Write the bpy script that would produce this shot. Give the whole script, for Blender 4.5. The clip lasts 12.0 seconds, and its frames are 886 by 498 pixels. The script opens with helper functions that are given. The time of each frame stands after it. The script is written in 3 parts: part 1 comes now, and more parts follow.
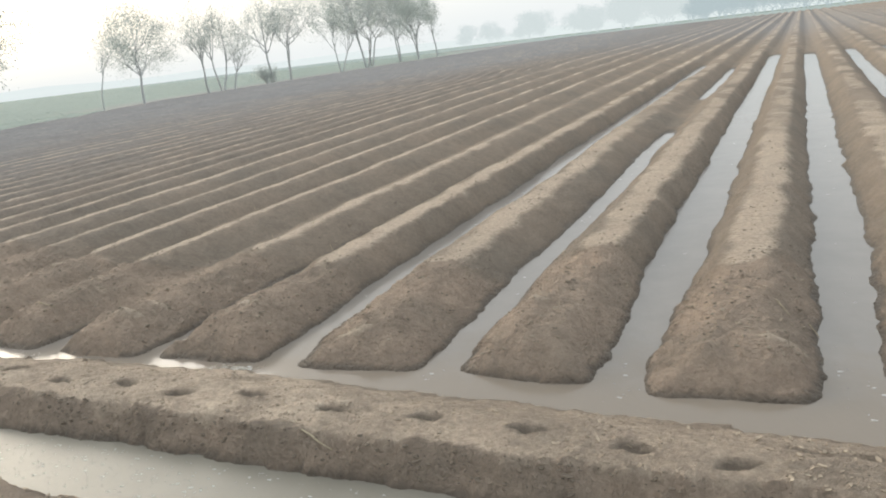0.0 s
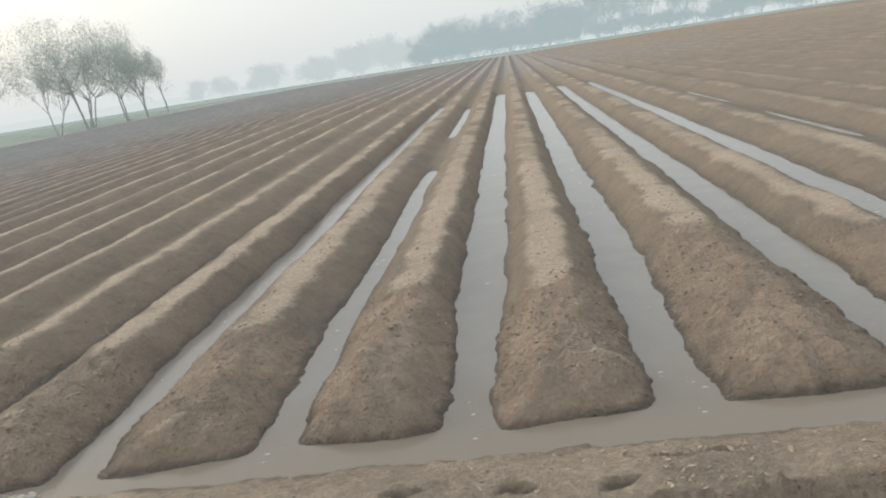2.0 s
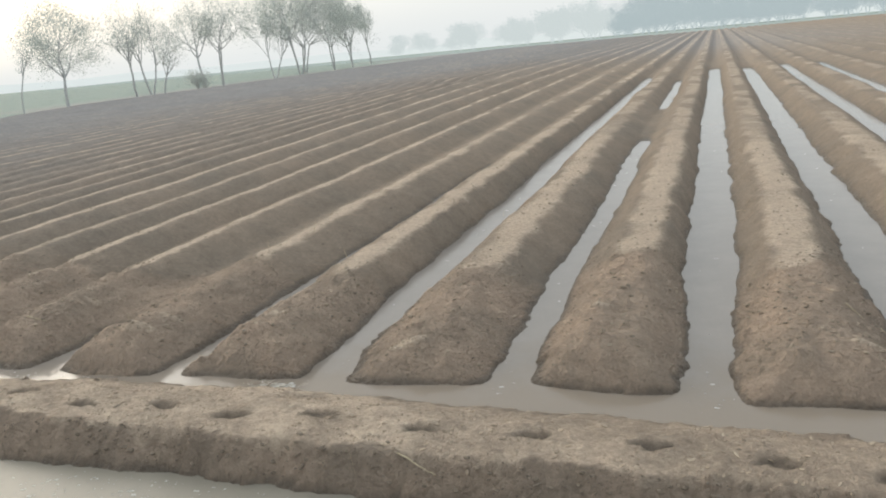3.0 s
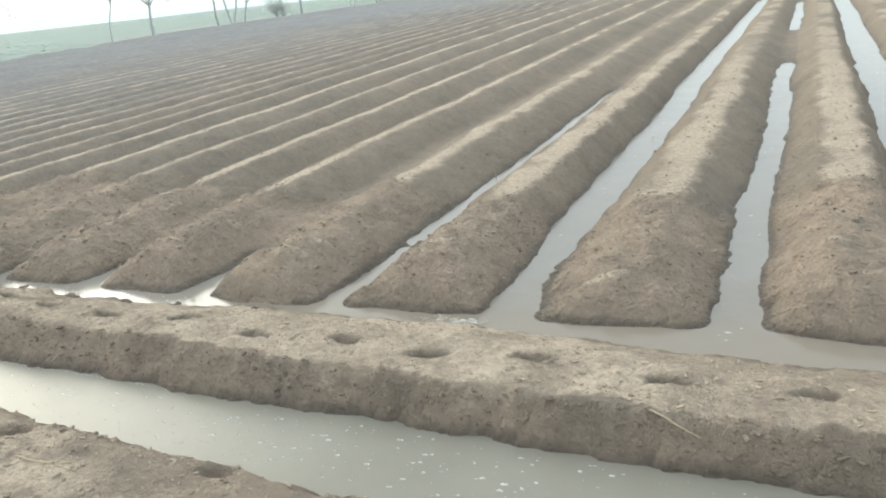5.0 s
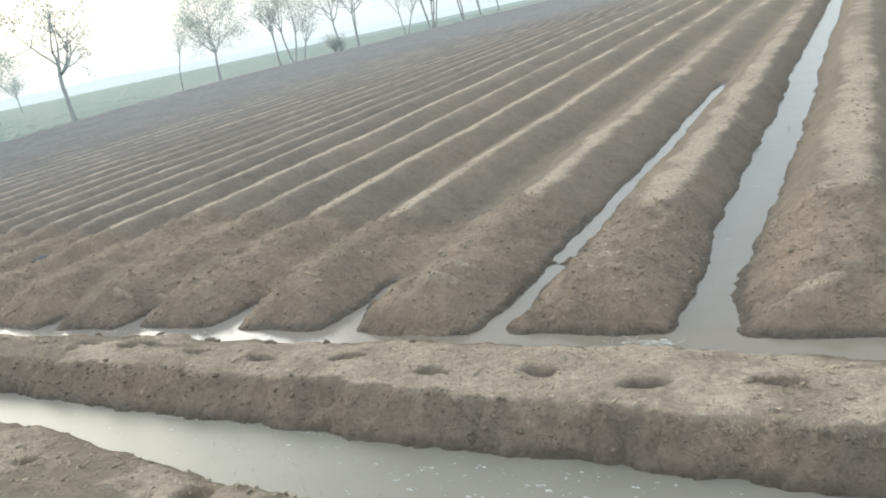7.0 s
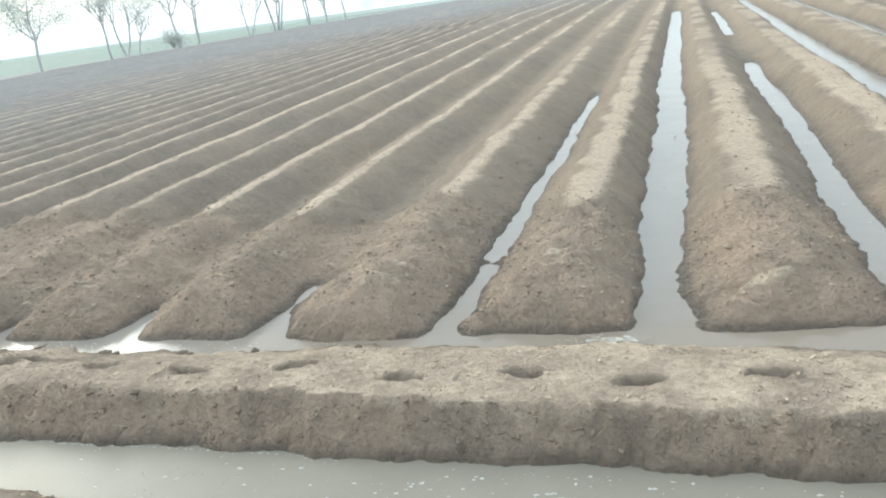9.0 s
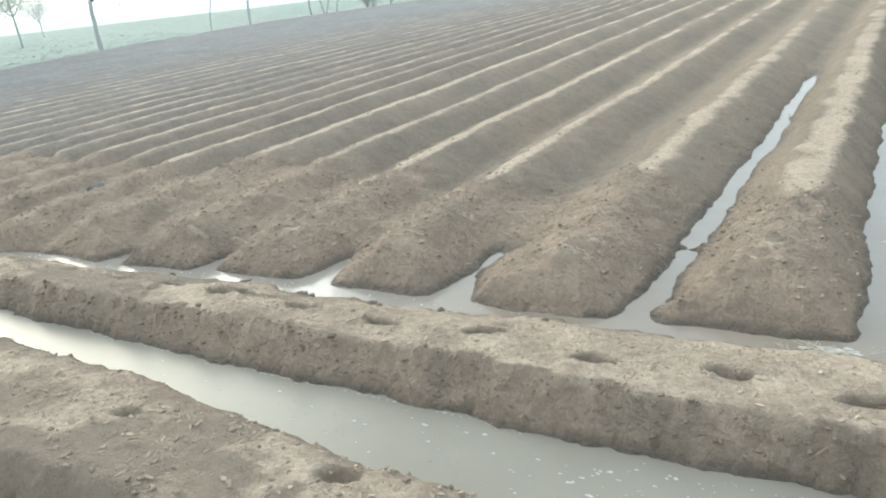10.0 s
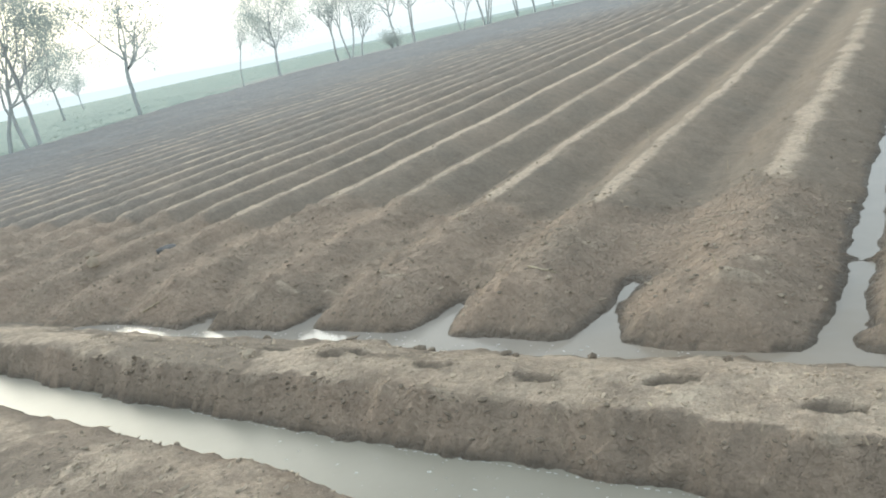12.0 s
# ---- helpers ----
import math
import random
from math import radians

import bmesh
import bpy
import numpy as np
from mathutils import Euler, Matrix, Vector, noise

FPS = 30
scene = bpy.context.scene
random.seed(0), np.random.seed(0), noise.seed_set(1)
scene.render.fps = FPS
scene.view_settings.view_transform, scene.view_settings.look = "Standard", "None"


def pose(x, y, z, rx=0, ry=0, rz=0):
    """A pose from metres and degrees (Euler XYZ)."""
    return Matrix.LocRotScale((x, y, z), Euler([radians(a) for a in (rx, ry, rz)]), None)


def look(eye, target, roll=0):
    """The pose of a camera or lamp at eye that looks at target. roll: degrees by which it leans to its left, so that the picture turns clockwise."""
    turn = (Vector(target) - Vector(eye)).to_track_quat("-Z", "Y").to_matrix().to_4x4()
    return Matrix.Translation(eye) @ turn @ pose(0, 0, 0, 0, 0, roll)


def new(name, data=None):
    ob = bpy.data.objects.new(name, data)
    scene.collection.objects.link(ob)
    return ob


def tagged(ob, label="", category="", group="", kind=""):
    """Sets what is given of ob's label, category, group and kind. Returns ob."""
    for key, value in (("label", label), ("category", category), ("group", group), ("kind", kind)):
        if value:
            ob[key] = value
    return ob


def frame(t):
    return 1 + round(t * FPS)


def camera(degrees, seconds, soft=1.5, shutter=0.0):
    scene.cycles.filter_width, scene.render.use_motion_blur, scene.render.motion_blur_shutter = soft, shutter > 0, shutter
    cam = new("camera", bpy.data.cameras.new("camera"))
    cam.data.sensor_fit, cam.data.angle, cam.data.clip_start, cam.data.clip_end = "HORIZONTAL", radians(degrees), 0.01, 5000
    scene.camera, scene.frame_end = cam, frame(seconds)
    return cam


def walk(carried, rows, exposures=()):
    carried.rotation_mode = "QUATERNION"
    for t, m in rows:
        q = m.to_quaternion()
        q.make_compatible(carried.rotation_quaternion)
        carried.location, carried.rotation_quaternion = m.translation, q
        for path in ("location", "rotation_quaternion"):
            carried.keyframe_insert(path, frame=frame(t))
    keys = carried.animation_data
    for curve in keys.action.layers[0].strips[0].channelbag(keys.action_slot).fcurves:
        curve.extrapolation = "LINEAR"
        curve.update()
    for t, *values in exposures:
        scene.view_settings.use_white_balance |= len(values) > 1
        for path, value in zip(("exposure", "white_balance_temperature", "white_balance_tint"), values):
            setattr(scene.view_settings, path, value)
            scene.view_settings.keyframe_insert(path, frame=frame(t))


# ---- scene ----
cam = camera(63.5, 12.0, soft=1.9)
PATH = [
    (0, (0.426, -4.348, 2.212), (-0.275, -2.558, 1.662), -6.8),
    (0.5, (0.314, -4.321, 2.197), (-0.413, -2.543, 1.638), -7.7),
    (1, (0.116, -4.236, 2.214), (-0.455, -2.389, 1.702), -10.8),
    (1.5, (0.012, -4.158, 2.213), (-0.343, -2.262, 1.684), -10.6),
    (2, (-0.047, -4.166, 2.22), (-0.087, -2.233, 1.706), -9.0),
    (2.5, (-0.442, -4.257, 2.216), (-0.593, -2.315, 1.762), -7.0),
    (3, (-0.569, -4.32, 2.182), (-1.083, -2.465, 1.637), -5.4),
    (3.5, (-0.855, -4.189, 2.016), (-1.618, -2.459, 1.366), -3.9),
    (5.5, (-1.687, -3.964, 1.973), (-2.37, -2.226, 1.257), -6.6),
    (6, (-1.848, -3.959, 1.947), (-2.835, -2.351, 1.285), -9.0),
    (6.5, (-2.086, -3.891, 1.944), (-3.083, -2.26, 1.355), -10.4),
    (7, (-2.282, -3.825, 1.93), (-3.143, -2.129, 1.313), -11.9),
    (8.8, (-2.875, -3.746, 1.876), (-3.275, -1.912, 1.184), -8.1),
    (9, (-2.985, -3.781, 1.875), (-3.434, -1.95, 1.21), -7.7),
    (9.5, (-3.154, -3.775, 1.865), (-3.896, -2.058, 1.156), -7.1),
    (10, (-3.2, -3.75, 1.877), (-4.07, -2.089, 1.18), -6.3),
    (10.5, (-3.371, -3.69, 1.874), (-4.224, -2.013, 1.194), -5.7),
    (11, (-3.547, -3.688, 1.845), (-4.372, -1.982, 1.204), -7.9),
    (11.5, (-3.73, -3.605, 1.789), (-4.783, -2.028, 1.155), -10.7),
    (12, (-3.935, -3.485, 1.803), (-4.901, -1.838, 1.207), -12.2),
]
EXPOSURES = [(0, 0.25, 6450, 8), (1, 0.30, 6450, 8), (1.5, 0.19, 6450, 8), (2.5, -0.05, 6450, 7), (3, 0.14, 6500, 8), (3.5, 0.47, 6550, 8), (5.5, 0.69, 6050, 1), (6, 0.76, 6020, 1), (6.5, 0.67, 6000, 0), (7, 0.40, 6050, 3), (9, 0.78, 6000, 2), (9.5, 0.86, 6000, 2), (10, 0.78, 6000, 1), (10.5, 0.75, 6000, 1), (11.5, 0.61, 6000, 1), (12, 0.47, 6000, 1)]
walk(cam, [(t, look(eye, target, roll)) for t, eye, target, roll in PATH], EXPOSURES)

# ---- world and sun: hazy overcast morning, pale sun ahead to the left ----
SUN_AZ, SUN_EL = radians(-60), radians(22)        # azimuth from +y towards +x
world = bpy.data.worlds.new("hazy_sky")
scene.world = world
world.use_nodes = True
wt = world.node_tree
wt.nodes.clear()
sky = wt.nodes.new("ShaderNodeTexSky")
sky.sky_type, sky.sun_disc = "NISHITA", False
sky.sun_elevation, sky.sun_rotation = SUN_EL, SUN_AZ
sky.air_density, sky.dust_density, sky.ozone_density = 1.0, 8.0, 1.0
bg_sky, bg_haze, bg_add, w_out = (wt.nodes.new(n) for n in ("ShaderNodeBackground", "ShaderNodeBackground", "ShaderNodeAddShader", "ShaderNodeOutputWorld"))
bg_sky.inputs["Strength"].default_value = 0.045
bg_haze.inputs["Color"].default_value = (0.95, 0.985, 1.0, 1)
bg_haze.inputs["Strength"].default_value = 0.76
wt.links.new(sky.outputs[0], bg_sky.inputs["Color"])
wt.links.new(bg_sky.outputs[0], bg_add.inputs[0])
wt.links.new(bg_haze.outputs[0], bg_add.inputs[1])
wt.links.new(bg_add.outputs[0], w_out.inputs[0])

sun_data = bpy.data.lights.new("sun", "SUN")
sun_data.energy, sun_data.angle, sun_data.color = 0.95, radians(42), (1.0, 0.965, 0.91)
sun = new("sun", sun_data)
sun_dir = Vector((math.sin(SUN_AZ) * math.cos(SUN_EL), math.cos(SUN_AZ) * math.cos(SUN_EL), math.sin(SUN_EL)))
sun.matrix_world = look(sun_dir * 60, (0, 0, 0))


# ---- materials ----
def mat(name):
    m = bpy.data.materials.new(name)
    m.use_nodes = True
    return m, m.node_tree.nodes, m.node_tree.links, m.node_tree.nodes["Principled BSDF"]


def noise_tex(nodes, links, coords, scale, detail=4.0, rough=0.6):
    n = nodes.new("ShaderNodeTexNoise")
    n.inputs["Scale"].default_value, n.inputs["Detail"].default_value, n.inputs["Roughness"].default_value = scale, detail, rough
    links.new(coords, n.inputs["Vector"])
    return n.outputs["Fac"]


def ramp(nodes, links, fac, stops):
    r = nodes.new("ShaderNodeValToRGB")
    while len(r.color_ramp.elements) < len(stops):
        r.color_ramp.elements.new(0.5)
    for e, (p, c) in zip(r.color_ramp.elements, stops):
        e.position, e.color = p, (*c, 1)
    links.new(fac, r.inputs[0])
    return r.outputs[0]


def mix(nodes, links, fac, a, b, blend="MIX"):
    n = nodes.new("ShaderNodeMix")
    n.data_type, n.blend_type = "RGBA", blend
    for sock, v in ((n.inputs[0], fac), (n.inputs[6], a), (n.inputs[7], b)):
        if isinstance(v, (int, float)):
            sock.default_value = v
        elif isinstance(v, tuple):
            sock.default_value = (*v, 1)
        else:
            links.new(v, sock)
    return n.outputs[2]


def bump(nodes, links, height, strength, distance, bsdf, normal=None):
    b = nodes.new("ShaderNodeBump")
    b.inputs["Strength"].default_value, b.inputs["Distance"].default_value = strength, distance
    links.new(height, b.inputs["Height"])
    if normal is not None:
        links.new(normal, b.inputs["Normal"])
    links.new(b.outputs[0], bsdf.inputs["Normal"])
    return b.outputs[0]


def soil_material():
    m, n, l, p = mat("soil")
    pos = n.new("ShaderNodeNewGeometry").outputs["Position"]

    def share(name):
        a = n.new("ShaderNodeAttribute")
        a.attribute_name = name
        return a.outputs["Fac"]

    def math_node(op, a, b):
        q = n.new("ShaderNodeMath")
        q.operation = op
        for sock, v in zip(q.inputs, (a, b)):
            if isinstance(v, (int, float)):
                sock.default_value = v
            else:
                l.new(v, sock)
        return q.outputs[0]

    def grey(fac, low, high, a=0.3, b=0.7):
        return ramp(n, l, fac, [(a, (low, low, low)), (b, (high, high, high * 0.98))])

    dry, wet, far, green, dug = (share(q) for q in ("dry", "wet", "soil_haze", "green", "dug"))
    big, mid = noise_tex(n, l, pos, 0.75, 5), noise_tex(n, l, pos, 5, 5, 0.75)
    fine, grain = noise_tex(n, l, pos, 22, 6, 0.75), noise_tex(n, l, pos, 120, 3, 0.7)
    moist = ramp(n, l, big, [(0.32, MOIST_A), (0.68, MOIST_B)])
    # far soil goes to a pale grey: haze painted into the colour
    moist = mix(n, l, far, moist, ramp(n, l, noise_tex(n, l, pos, 0.5, 5, 0.7), [(0.3, tuple(v * 0.88 for v in HAZED_SOIL)), (0.7, tuple(v * 1.1 for v in HAZED_SOIL))]))
    moist = mix(n, l, math_node("MULTIPLY", dug, 0.7), moist, ramp(n, l, noise_tex(n, l, pos, 1.6, 5, 0.7), [(0.3, DUG_A), (0.7, DUG_B)]))
    moist = mix(n, l, 0.42, moist, grey(mid, 0.34, 0.64), "OVERLAY")
    crust = ramp(n, l, fine, [(0.3, CRUST_A), (0.7, CRUST_B)])
    crust = mix(n, l, 0.35, crust, grey(mid, 0.36, 0.62), "OVERLAY")
    # the crust breaks up where fine noise undercuts its thin edge
    broken = n.new("ShaderNodeMapRange")
    broken.inputs["From Min"].default_value, broken.inputs["From Max"].default_value = 0.10, 0.95
    l.new(math_node("ADD", dry, math_node("MULTIPLY", math_node("SUBTRACT", fine, 0.5), 0.45)), broken.inputs["Value"])
    c = mix(n, l, broken.outputs[0], moist, crust)
    c = mix(n, l, green, c, ramp(n, l, noise_tex(n, l, pos, 0.25, 5, 0.7), [(0.3, (0.255, 0.312, 0.280)), (0.7, (0.305, 0.358, 0.325))]))
    c = mix(n, l, 0.4, c, grey(fine, 0.32, 0.70), "OVERLAY")
    c = mix(n, l, 0.3, c, grey(grain, 0.3, 0.7), "OVERLAY")
    c = mix(n, l, wet, c, WET)
    l.new(c, p.inputs["Base Color"])
    r = n.new("ShaderNodeMapRange")
    r.inputs["To Min"].default_value, r.inputs["To Max"].default_value = 0.95, 0.42
    l.new(wet, r.inputs["Value"])
    l.new(r.outputs[0], p.inputs["Roughness"])
    p.inputs["Specular IOR Level"].default_value = 0.25
    wn, ws, warp = n.new("ShaderNodeTexNoise"), n.new("ShaderNodeVectorMath"), n.new("ShaderNodeVectorMath")
    wn.inputs["Scale"].default_value = 9
    ws.operation, warp.operation = "SCALE", "ADD"
    ws.inputs["Scale"].default_value = 0.10
    l.new(pos, wn.inputs["Vector"])
    l.new(wn.outputs["Color"], ws.inputs[0])
    l.new(pos, warp.inputs[0])
    l.new(ws.outputs[0], warp.inputs[1])

    def cells(feature, scale):
        v = n.new("ShaderNodeTexVoronoi")
        v.feature = feature
        v.inputs["Scale"].default_value = scale
        l.new(warp.outputs[0], v.inputs["Vector"])
        return v.outputs["Distance"]

    # shrinkage cracks in the crust, clods in the dug soil, grit everywhere
    slit = n.new("ShaderNodeMapRange")
    slit.inputs["From Max"].default_value = 0.06
    l.new(cells("DISTANCE_TO_EDGE", 15), slit.inputs["Value"])
    b0 = bump(n, l, math_node("MULTIPLY", slit.outputs[0], broken.outputs[0]), 0.6, 0.012, p)
    clods = math_node("MULTIPLY", math_node("SUBTRACT", 1.0, cells("F1", 24)), dug)
    b1 = bump(n, l, clods, 0.75, 0.035, p, b0)
    b2 = bump(n, l, fine, 0.9, 0.045, p, b1)
    bump(n, l, grain, 0.6, 0.008, p, b2)
    return m


MOIST_A, MOIST_B = (0.262, 0.222, 0.182), (0.336, 0.269, 0.212)
DUG_A, DUG_B = (0.320, 0.262, 0.210), (0.505, 0.384, 0.298)
CRUST_A, CRUST_B = (0.480, 0.393, 0.312), (0.630, 0.515, 0.410)
HAZED_SOIL, WET = (0.302, 0.294, 0.294), (0.165, 0.137, 0.109)
SOIL = soil_material()


def water_material(name, body, ripple, rough, stirred=None):
    m, n, l, p = mat(name)
    pos = n.new("ShaderNodeNewGeometry").outputs["Position"]
    silt = noise_tex(n, l, pos, 2.2, 5)
    col = ramp(n, l, silt, [(0.3, tuple(v * 0.88 for v in body)), (0.7, body)])
    if stirred:                                      # silt stirred up in the head channel
        axes, reach, lift = n.new("ShaderNodeSeparateXYZ"), n.new("ShaderNodeMapRange"), n.new("ShaderNodeMath")
        l.new(pos, axes.inputs[0])
        lift.operation = "MULTIPLY_ADD"
        lift.inputs[1].default_value = 1.6
        l.new(noise_tex(n, l, pos, 3.0, 4), lift.inputs[0])
        l.new(axes.outputs["Y"], lift.inputs[2])
        reach.inputs["From Min"].default_value, reach.inputs["From Max"].default_value = 1.5, 0.55
        l.new(lift.outputs[0], reach.inputs["Value"])
        # brown stops to the left, putting the sky's reflection there into the colour
        along_x, both = n.new("ShaderNodeMapRange"), n.new("ShaderNodeMath")
        along_x.inputs["From Min"].default_value, along_x.inputs["From Max"].default_value = -5.7, -4.6
        both.operation = "MULTIPLY"
        l.new(axes.outputs["X"], along_x.inputs["Value"])
        l.new(along_x.outputs[0], both.inputs[0])
        l.new(reach.outputs[0], both.inputs[1])
        col = mix(n, l, both.outputs[0], col, stirred)
    l.new(col, p.inputs["Base Color"])
    p.inputs["Roughness"].default_value, p.inputs["IOR"].default_value = rough, 1.33
    stretch = n.new("ShaderNodeMapping")
    stretch.inputs["Scale"].default_value = (1.0, 0.6, 1.0)
    l.new(pos, stretch.inputs["Vector"])
    bump(n, l, noise_tex(n, l, stretch.outputs[0], 9, 3), ripple, 0.02, p)
    return m


MUDDY = water_material("muddy_water", (0.285, 0.262, 0.236), 0.13, 0.13, (0.250, 0.215, 0.176))
CANAL = water_material("canal_water", (0.265, 0.248, 0.208), 0.04, 0.34)


def plain(name, a, b, scale, rough, strength=0.5, distance=0.02, translucent=0.0):
    m, n, l, p = mat(name)
    pos = n.new("ShaderNodeNewGeometry").outputs["Position"]
    f = noise_tex(n, l, pos, scale, 5)
    col = ramp(n, l, f, [(0.3, a), (0.7, b)])
    l.new(col, p.inputs["Base Color"])
    p.inputs["Roughness"].default_value = rough
    p.inputs["Specular IOR Level"].default_value = 0.2
    bump(n, l, f, strength, distance, p)
    if translucent:
        t, ms, out = n.new("ShaderNodeBsdfTranslucent"), n.new("ShaderNodeMixShader"), n["Material Output"]
        l.new(col, t.inputs["Color"])
        ms.inputs[0].default_value = translucent
        l.new(p.outputs[0], ms.inputs[1])
        l.new(t.outputs[0], ms.inputs[2])
        l.new(ms.outputs[0], out.inputs[0])
    return m


# bark and leaf are far paler than life: haze painted into their colours
BARK = plain("hazed_bark", (0.40, 0.41, 0.41), (0.50, 0.51, 0.51), 5, 0.95)
LEAF = plain("hazed_leaf", (0.42, 0.465, 0.44), (0.53, 0.57, 0.55), 0.8, 0.8, 0.0, 0.0, 0.6)


def haze_glow_material(name, body, glow, share):
    """What lies in the distance, its haze painted on as glow: trees, crop, horizon ring."""
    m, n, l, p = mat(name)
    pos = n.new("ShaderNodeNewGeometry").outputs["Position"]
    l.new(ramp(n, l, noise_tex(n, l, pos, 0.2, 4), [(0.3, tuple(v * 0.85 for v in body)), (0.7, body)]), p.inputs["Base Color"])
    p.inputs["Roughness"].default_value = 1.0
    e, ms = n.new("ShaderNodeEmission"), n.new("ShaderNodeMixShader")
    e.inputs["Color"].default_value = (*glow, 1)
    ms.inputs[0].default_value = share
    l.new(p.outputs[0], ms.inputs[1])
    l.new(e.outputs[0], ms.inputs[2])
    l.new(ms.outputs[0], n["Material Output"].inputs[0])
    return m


# emission here stands in for haze; none of these is a light source
HAZED_FAR_LEAF = haze_glow_material("hazed_far_leaf", (0.22, 0.27, 0.26), (0.45, 0.525, 0.55), 0.86)
# paler copy of the far leaf, with more haze painted in by glow
HAZIER_FAR_LEAF = haze_glow_material("hazier_far_leaf", (0.30, 0.34, 0.34), (0.60, 0.655, 0.66), 0.92)
SKYLINE = haze_glow_material("skyline_haze", (0.7, 0.75, 0.75), (0.72, 0.77, 0.77), 0.9)
HAZED_FAR_CROP = haze_glow_material("hazed_far_crop", (0.38, 0.43, 0.40), (0.46, 0.53, 0.51), 0.7)
CROP = plain("young_crop", (0.26, 0.318, 0.285), (0.31, 0.362, 0.33), 0.3, 0.9, 0.0, 0.0, 0.3)
STRAW = plain("dry_straw", (0.36, 0.30, 0.21), (0.50, 0.43, 0.31), 30, 0.8, 0.3, 0.003)
PALE = plain("bleached_straw", (0.42, 0.39, 0.33), (0.56, 0.53, 0.47), 30, 0.8, 0.3, 0.003)
FOAM = plain("foam", (0.42, 0.41, 0.385), (0.56, 0.55, 0.52), 40, 0.7, 0.3, 0.004)


# ---- ground: one sheet with ridges, furrows, bund and banks ----
def lattice(ix, iy, seed):
    h = (ix.astype(np.int64) * 374761393 + iy.astype(np.int64) * 668265263 + seed * 982451653) & 0x7FFFFFFF
    h = ((h ^ (h >> 13)) * 1274126177) & 0x7FFFFFFF
    return ((h ^ (h >> 16)) & 0xFFFF) / 32767.5 - 1.0


def vnoise(x, y, seed):
    ix, iy = np.floor(x), np.floor(y)
    fx, fy = x - ix, y - iy
    fx, fy = fx * fx * (3 - 2 * fx), fy * fy * (3 - 2 * fy)
    a, b = lattice(ix, iy, seed), lattice(ix + 1, iy, seed)
    c, d = lattice(ix, iy + 1, seed), lattice(ix + 1, iy + 1, seed)
    return (a + (b - a) * fx) * (1 - fy) + (c + (d - c) * fx) * fy


def fbm(x, y, scale, octaves, seed, gain=0.5):
    total, amp = 0.0, 1.0
    for k in range(octaves):
        total = total + amp * vnoise(x * scale + 17.3 * k, y * scale - 9.1 * k, seed + k)
        scale, amp = scale * 2.03, amp * gain
    return total


def sstep(a, b, v):
    t = np.clip((v - a) / (b - a), 0, 1)
    return t * t * (3 - 2 * t)


SKEW = 0.105                                       # furrows run 6 degrees off the bund's normal
# furrow: place s, half width of the wet bed at its mouth and further on, stretches of y that hold water
FURROWS = [(5.85, 0.08, 0.09, ((7, 12), (14, 19))), (4.09, 0.19, 0.215, ((-9, 31),)), (2.74, 0.18, 0.21, ((-9, 31.5),)), (1.25, 0.17, 0.235, ((-9, 30.8),)),
           (-0.13, 0.16, 0.245, ((-9, 32),)), (-1.40, 0.125, 0.135, ((-9, 10.7), (16, 26))), (-2.75, 0.13, 0.195, ((-9, 29),)),
           (-3.93, 0.085, 0.085, ((-9, 8.6),)), (-5.14, 0.06, 0.02, ((-9, 1.05),)), (-6.20, 0.08, 0.03, ((-9, 0.65),)),
           (-7.22, 0.07, 0.03, ((-9, 0.4),)), (-8.20, 0.06, 0.03, ((-9, 0.25),))]
FURROWS += [(v, 0.03, 0.03, ()) for v in (-9.22, -10.1, -10.92, -11.8, -12.6)]
rng = random.Random(4)
s_left, s_right = -13.45, 7.3
while s_left > -46:
    FURROWS.append((s_left, 0.03, 0.03, ()))
    s_left -= rng.uniform(0.82, 0.92)
while s_right < 75:
    FURROWS.append((s_right, 0.04, 0.04, ((16, 24),) if s_right < 8 else ()))
    s_right += rng.uniform(1.3, 1.45)
FURROWS.sort()
F_S = np.array([f[0] for f in FURROWS])
F_W0, F_W = np.array([f[1] for f in FURROWS]), np.array([f[2] for f in FURROWS])
FIELD_LEFT = ([-9, 14, 28, 45, 80, 130, 240], [-30, -34, -39.5, -43.5, -44, -45, -60])
HEAD_SHORE = ([-12, -10.3, -9, -7.7, -7, -6.4, -6.0, -5, -4.4, -2.9, -1.56, 0.2, 1.1, 3, 8], [-0.02, -0.08, -0.15, -0.21, -0.18, -0.17, -0.27, -0.26, -0.22, -0.26, -0.40, -0.55, -0.66, -0.83, -1.2])
BUND_FRONT = ([-12, -9.5, -7.5, -6, -5, -4, -2.7, 0, 3, 8], [-0.6, -0.76, -0.90, -0.97, -1.02, -1.10, -1.21, -1.36, -1.5, -1.75])
CANAL_FAR = ([-12, -9.5, -8, -6.6, -5.5, -4.5, -3.5, -2.7, -1, 3, 8], [-0.7, -0.88, -1.01, -1.12, -1.19, -1.25, -1.30, -1.34, -1.44, -1.7, -2.0])
CANAL_NEAR = ([-12, -9, -8, -7, -6, -5.3, -4.5, -3.7, -3, 0, 3, 8], [-1.0, -1.18, -1.27, -1.35, -1.45, -1.58, -1.69, -1.75, -1.81, -2.02, -2.2, -2.5])
BANK_NEAR = ([-12, -7.4, -5.5, -5, 0, 8], [-2.05, -2.33, -2.47, -2.51, -2.85, -3.3])
MOUND = ([-12, -9.4, -8.4, -6.5, -5.4, -4.5, -3.2, -2.05, -0.45, 0.59, 2.1, 4], [2.6, 2.0, 2.6, 2.0, 1.7, 2.05, 1.6, 1.45, 2.1, 1.4, 2.7, 2.0])
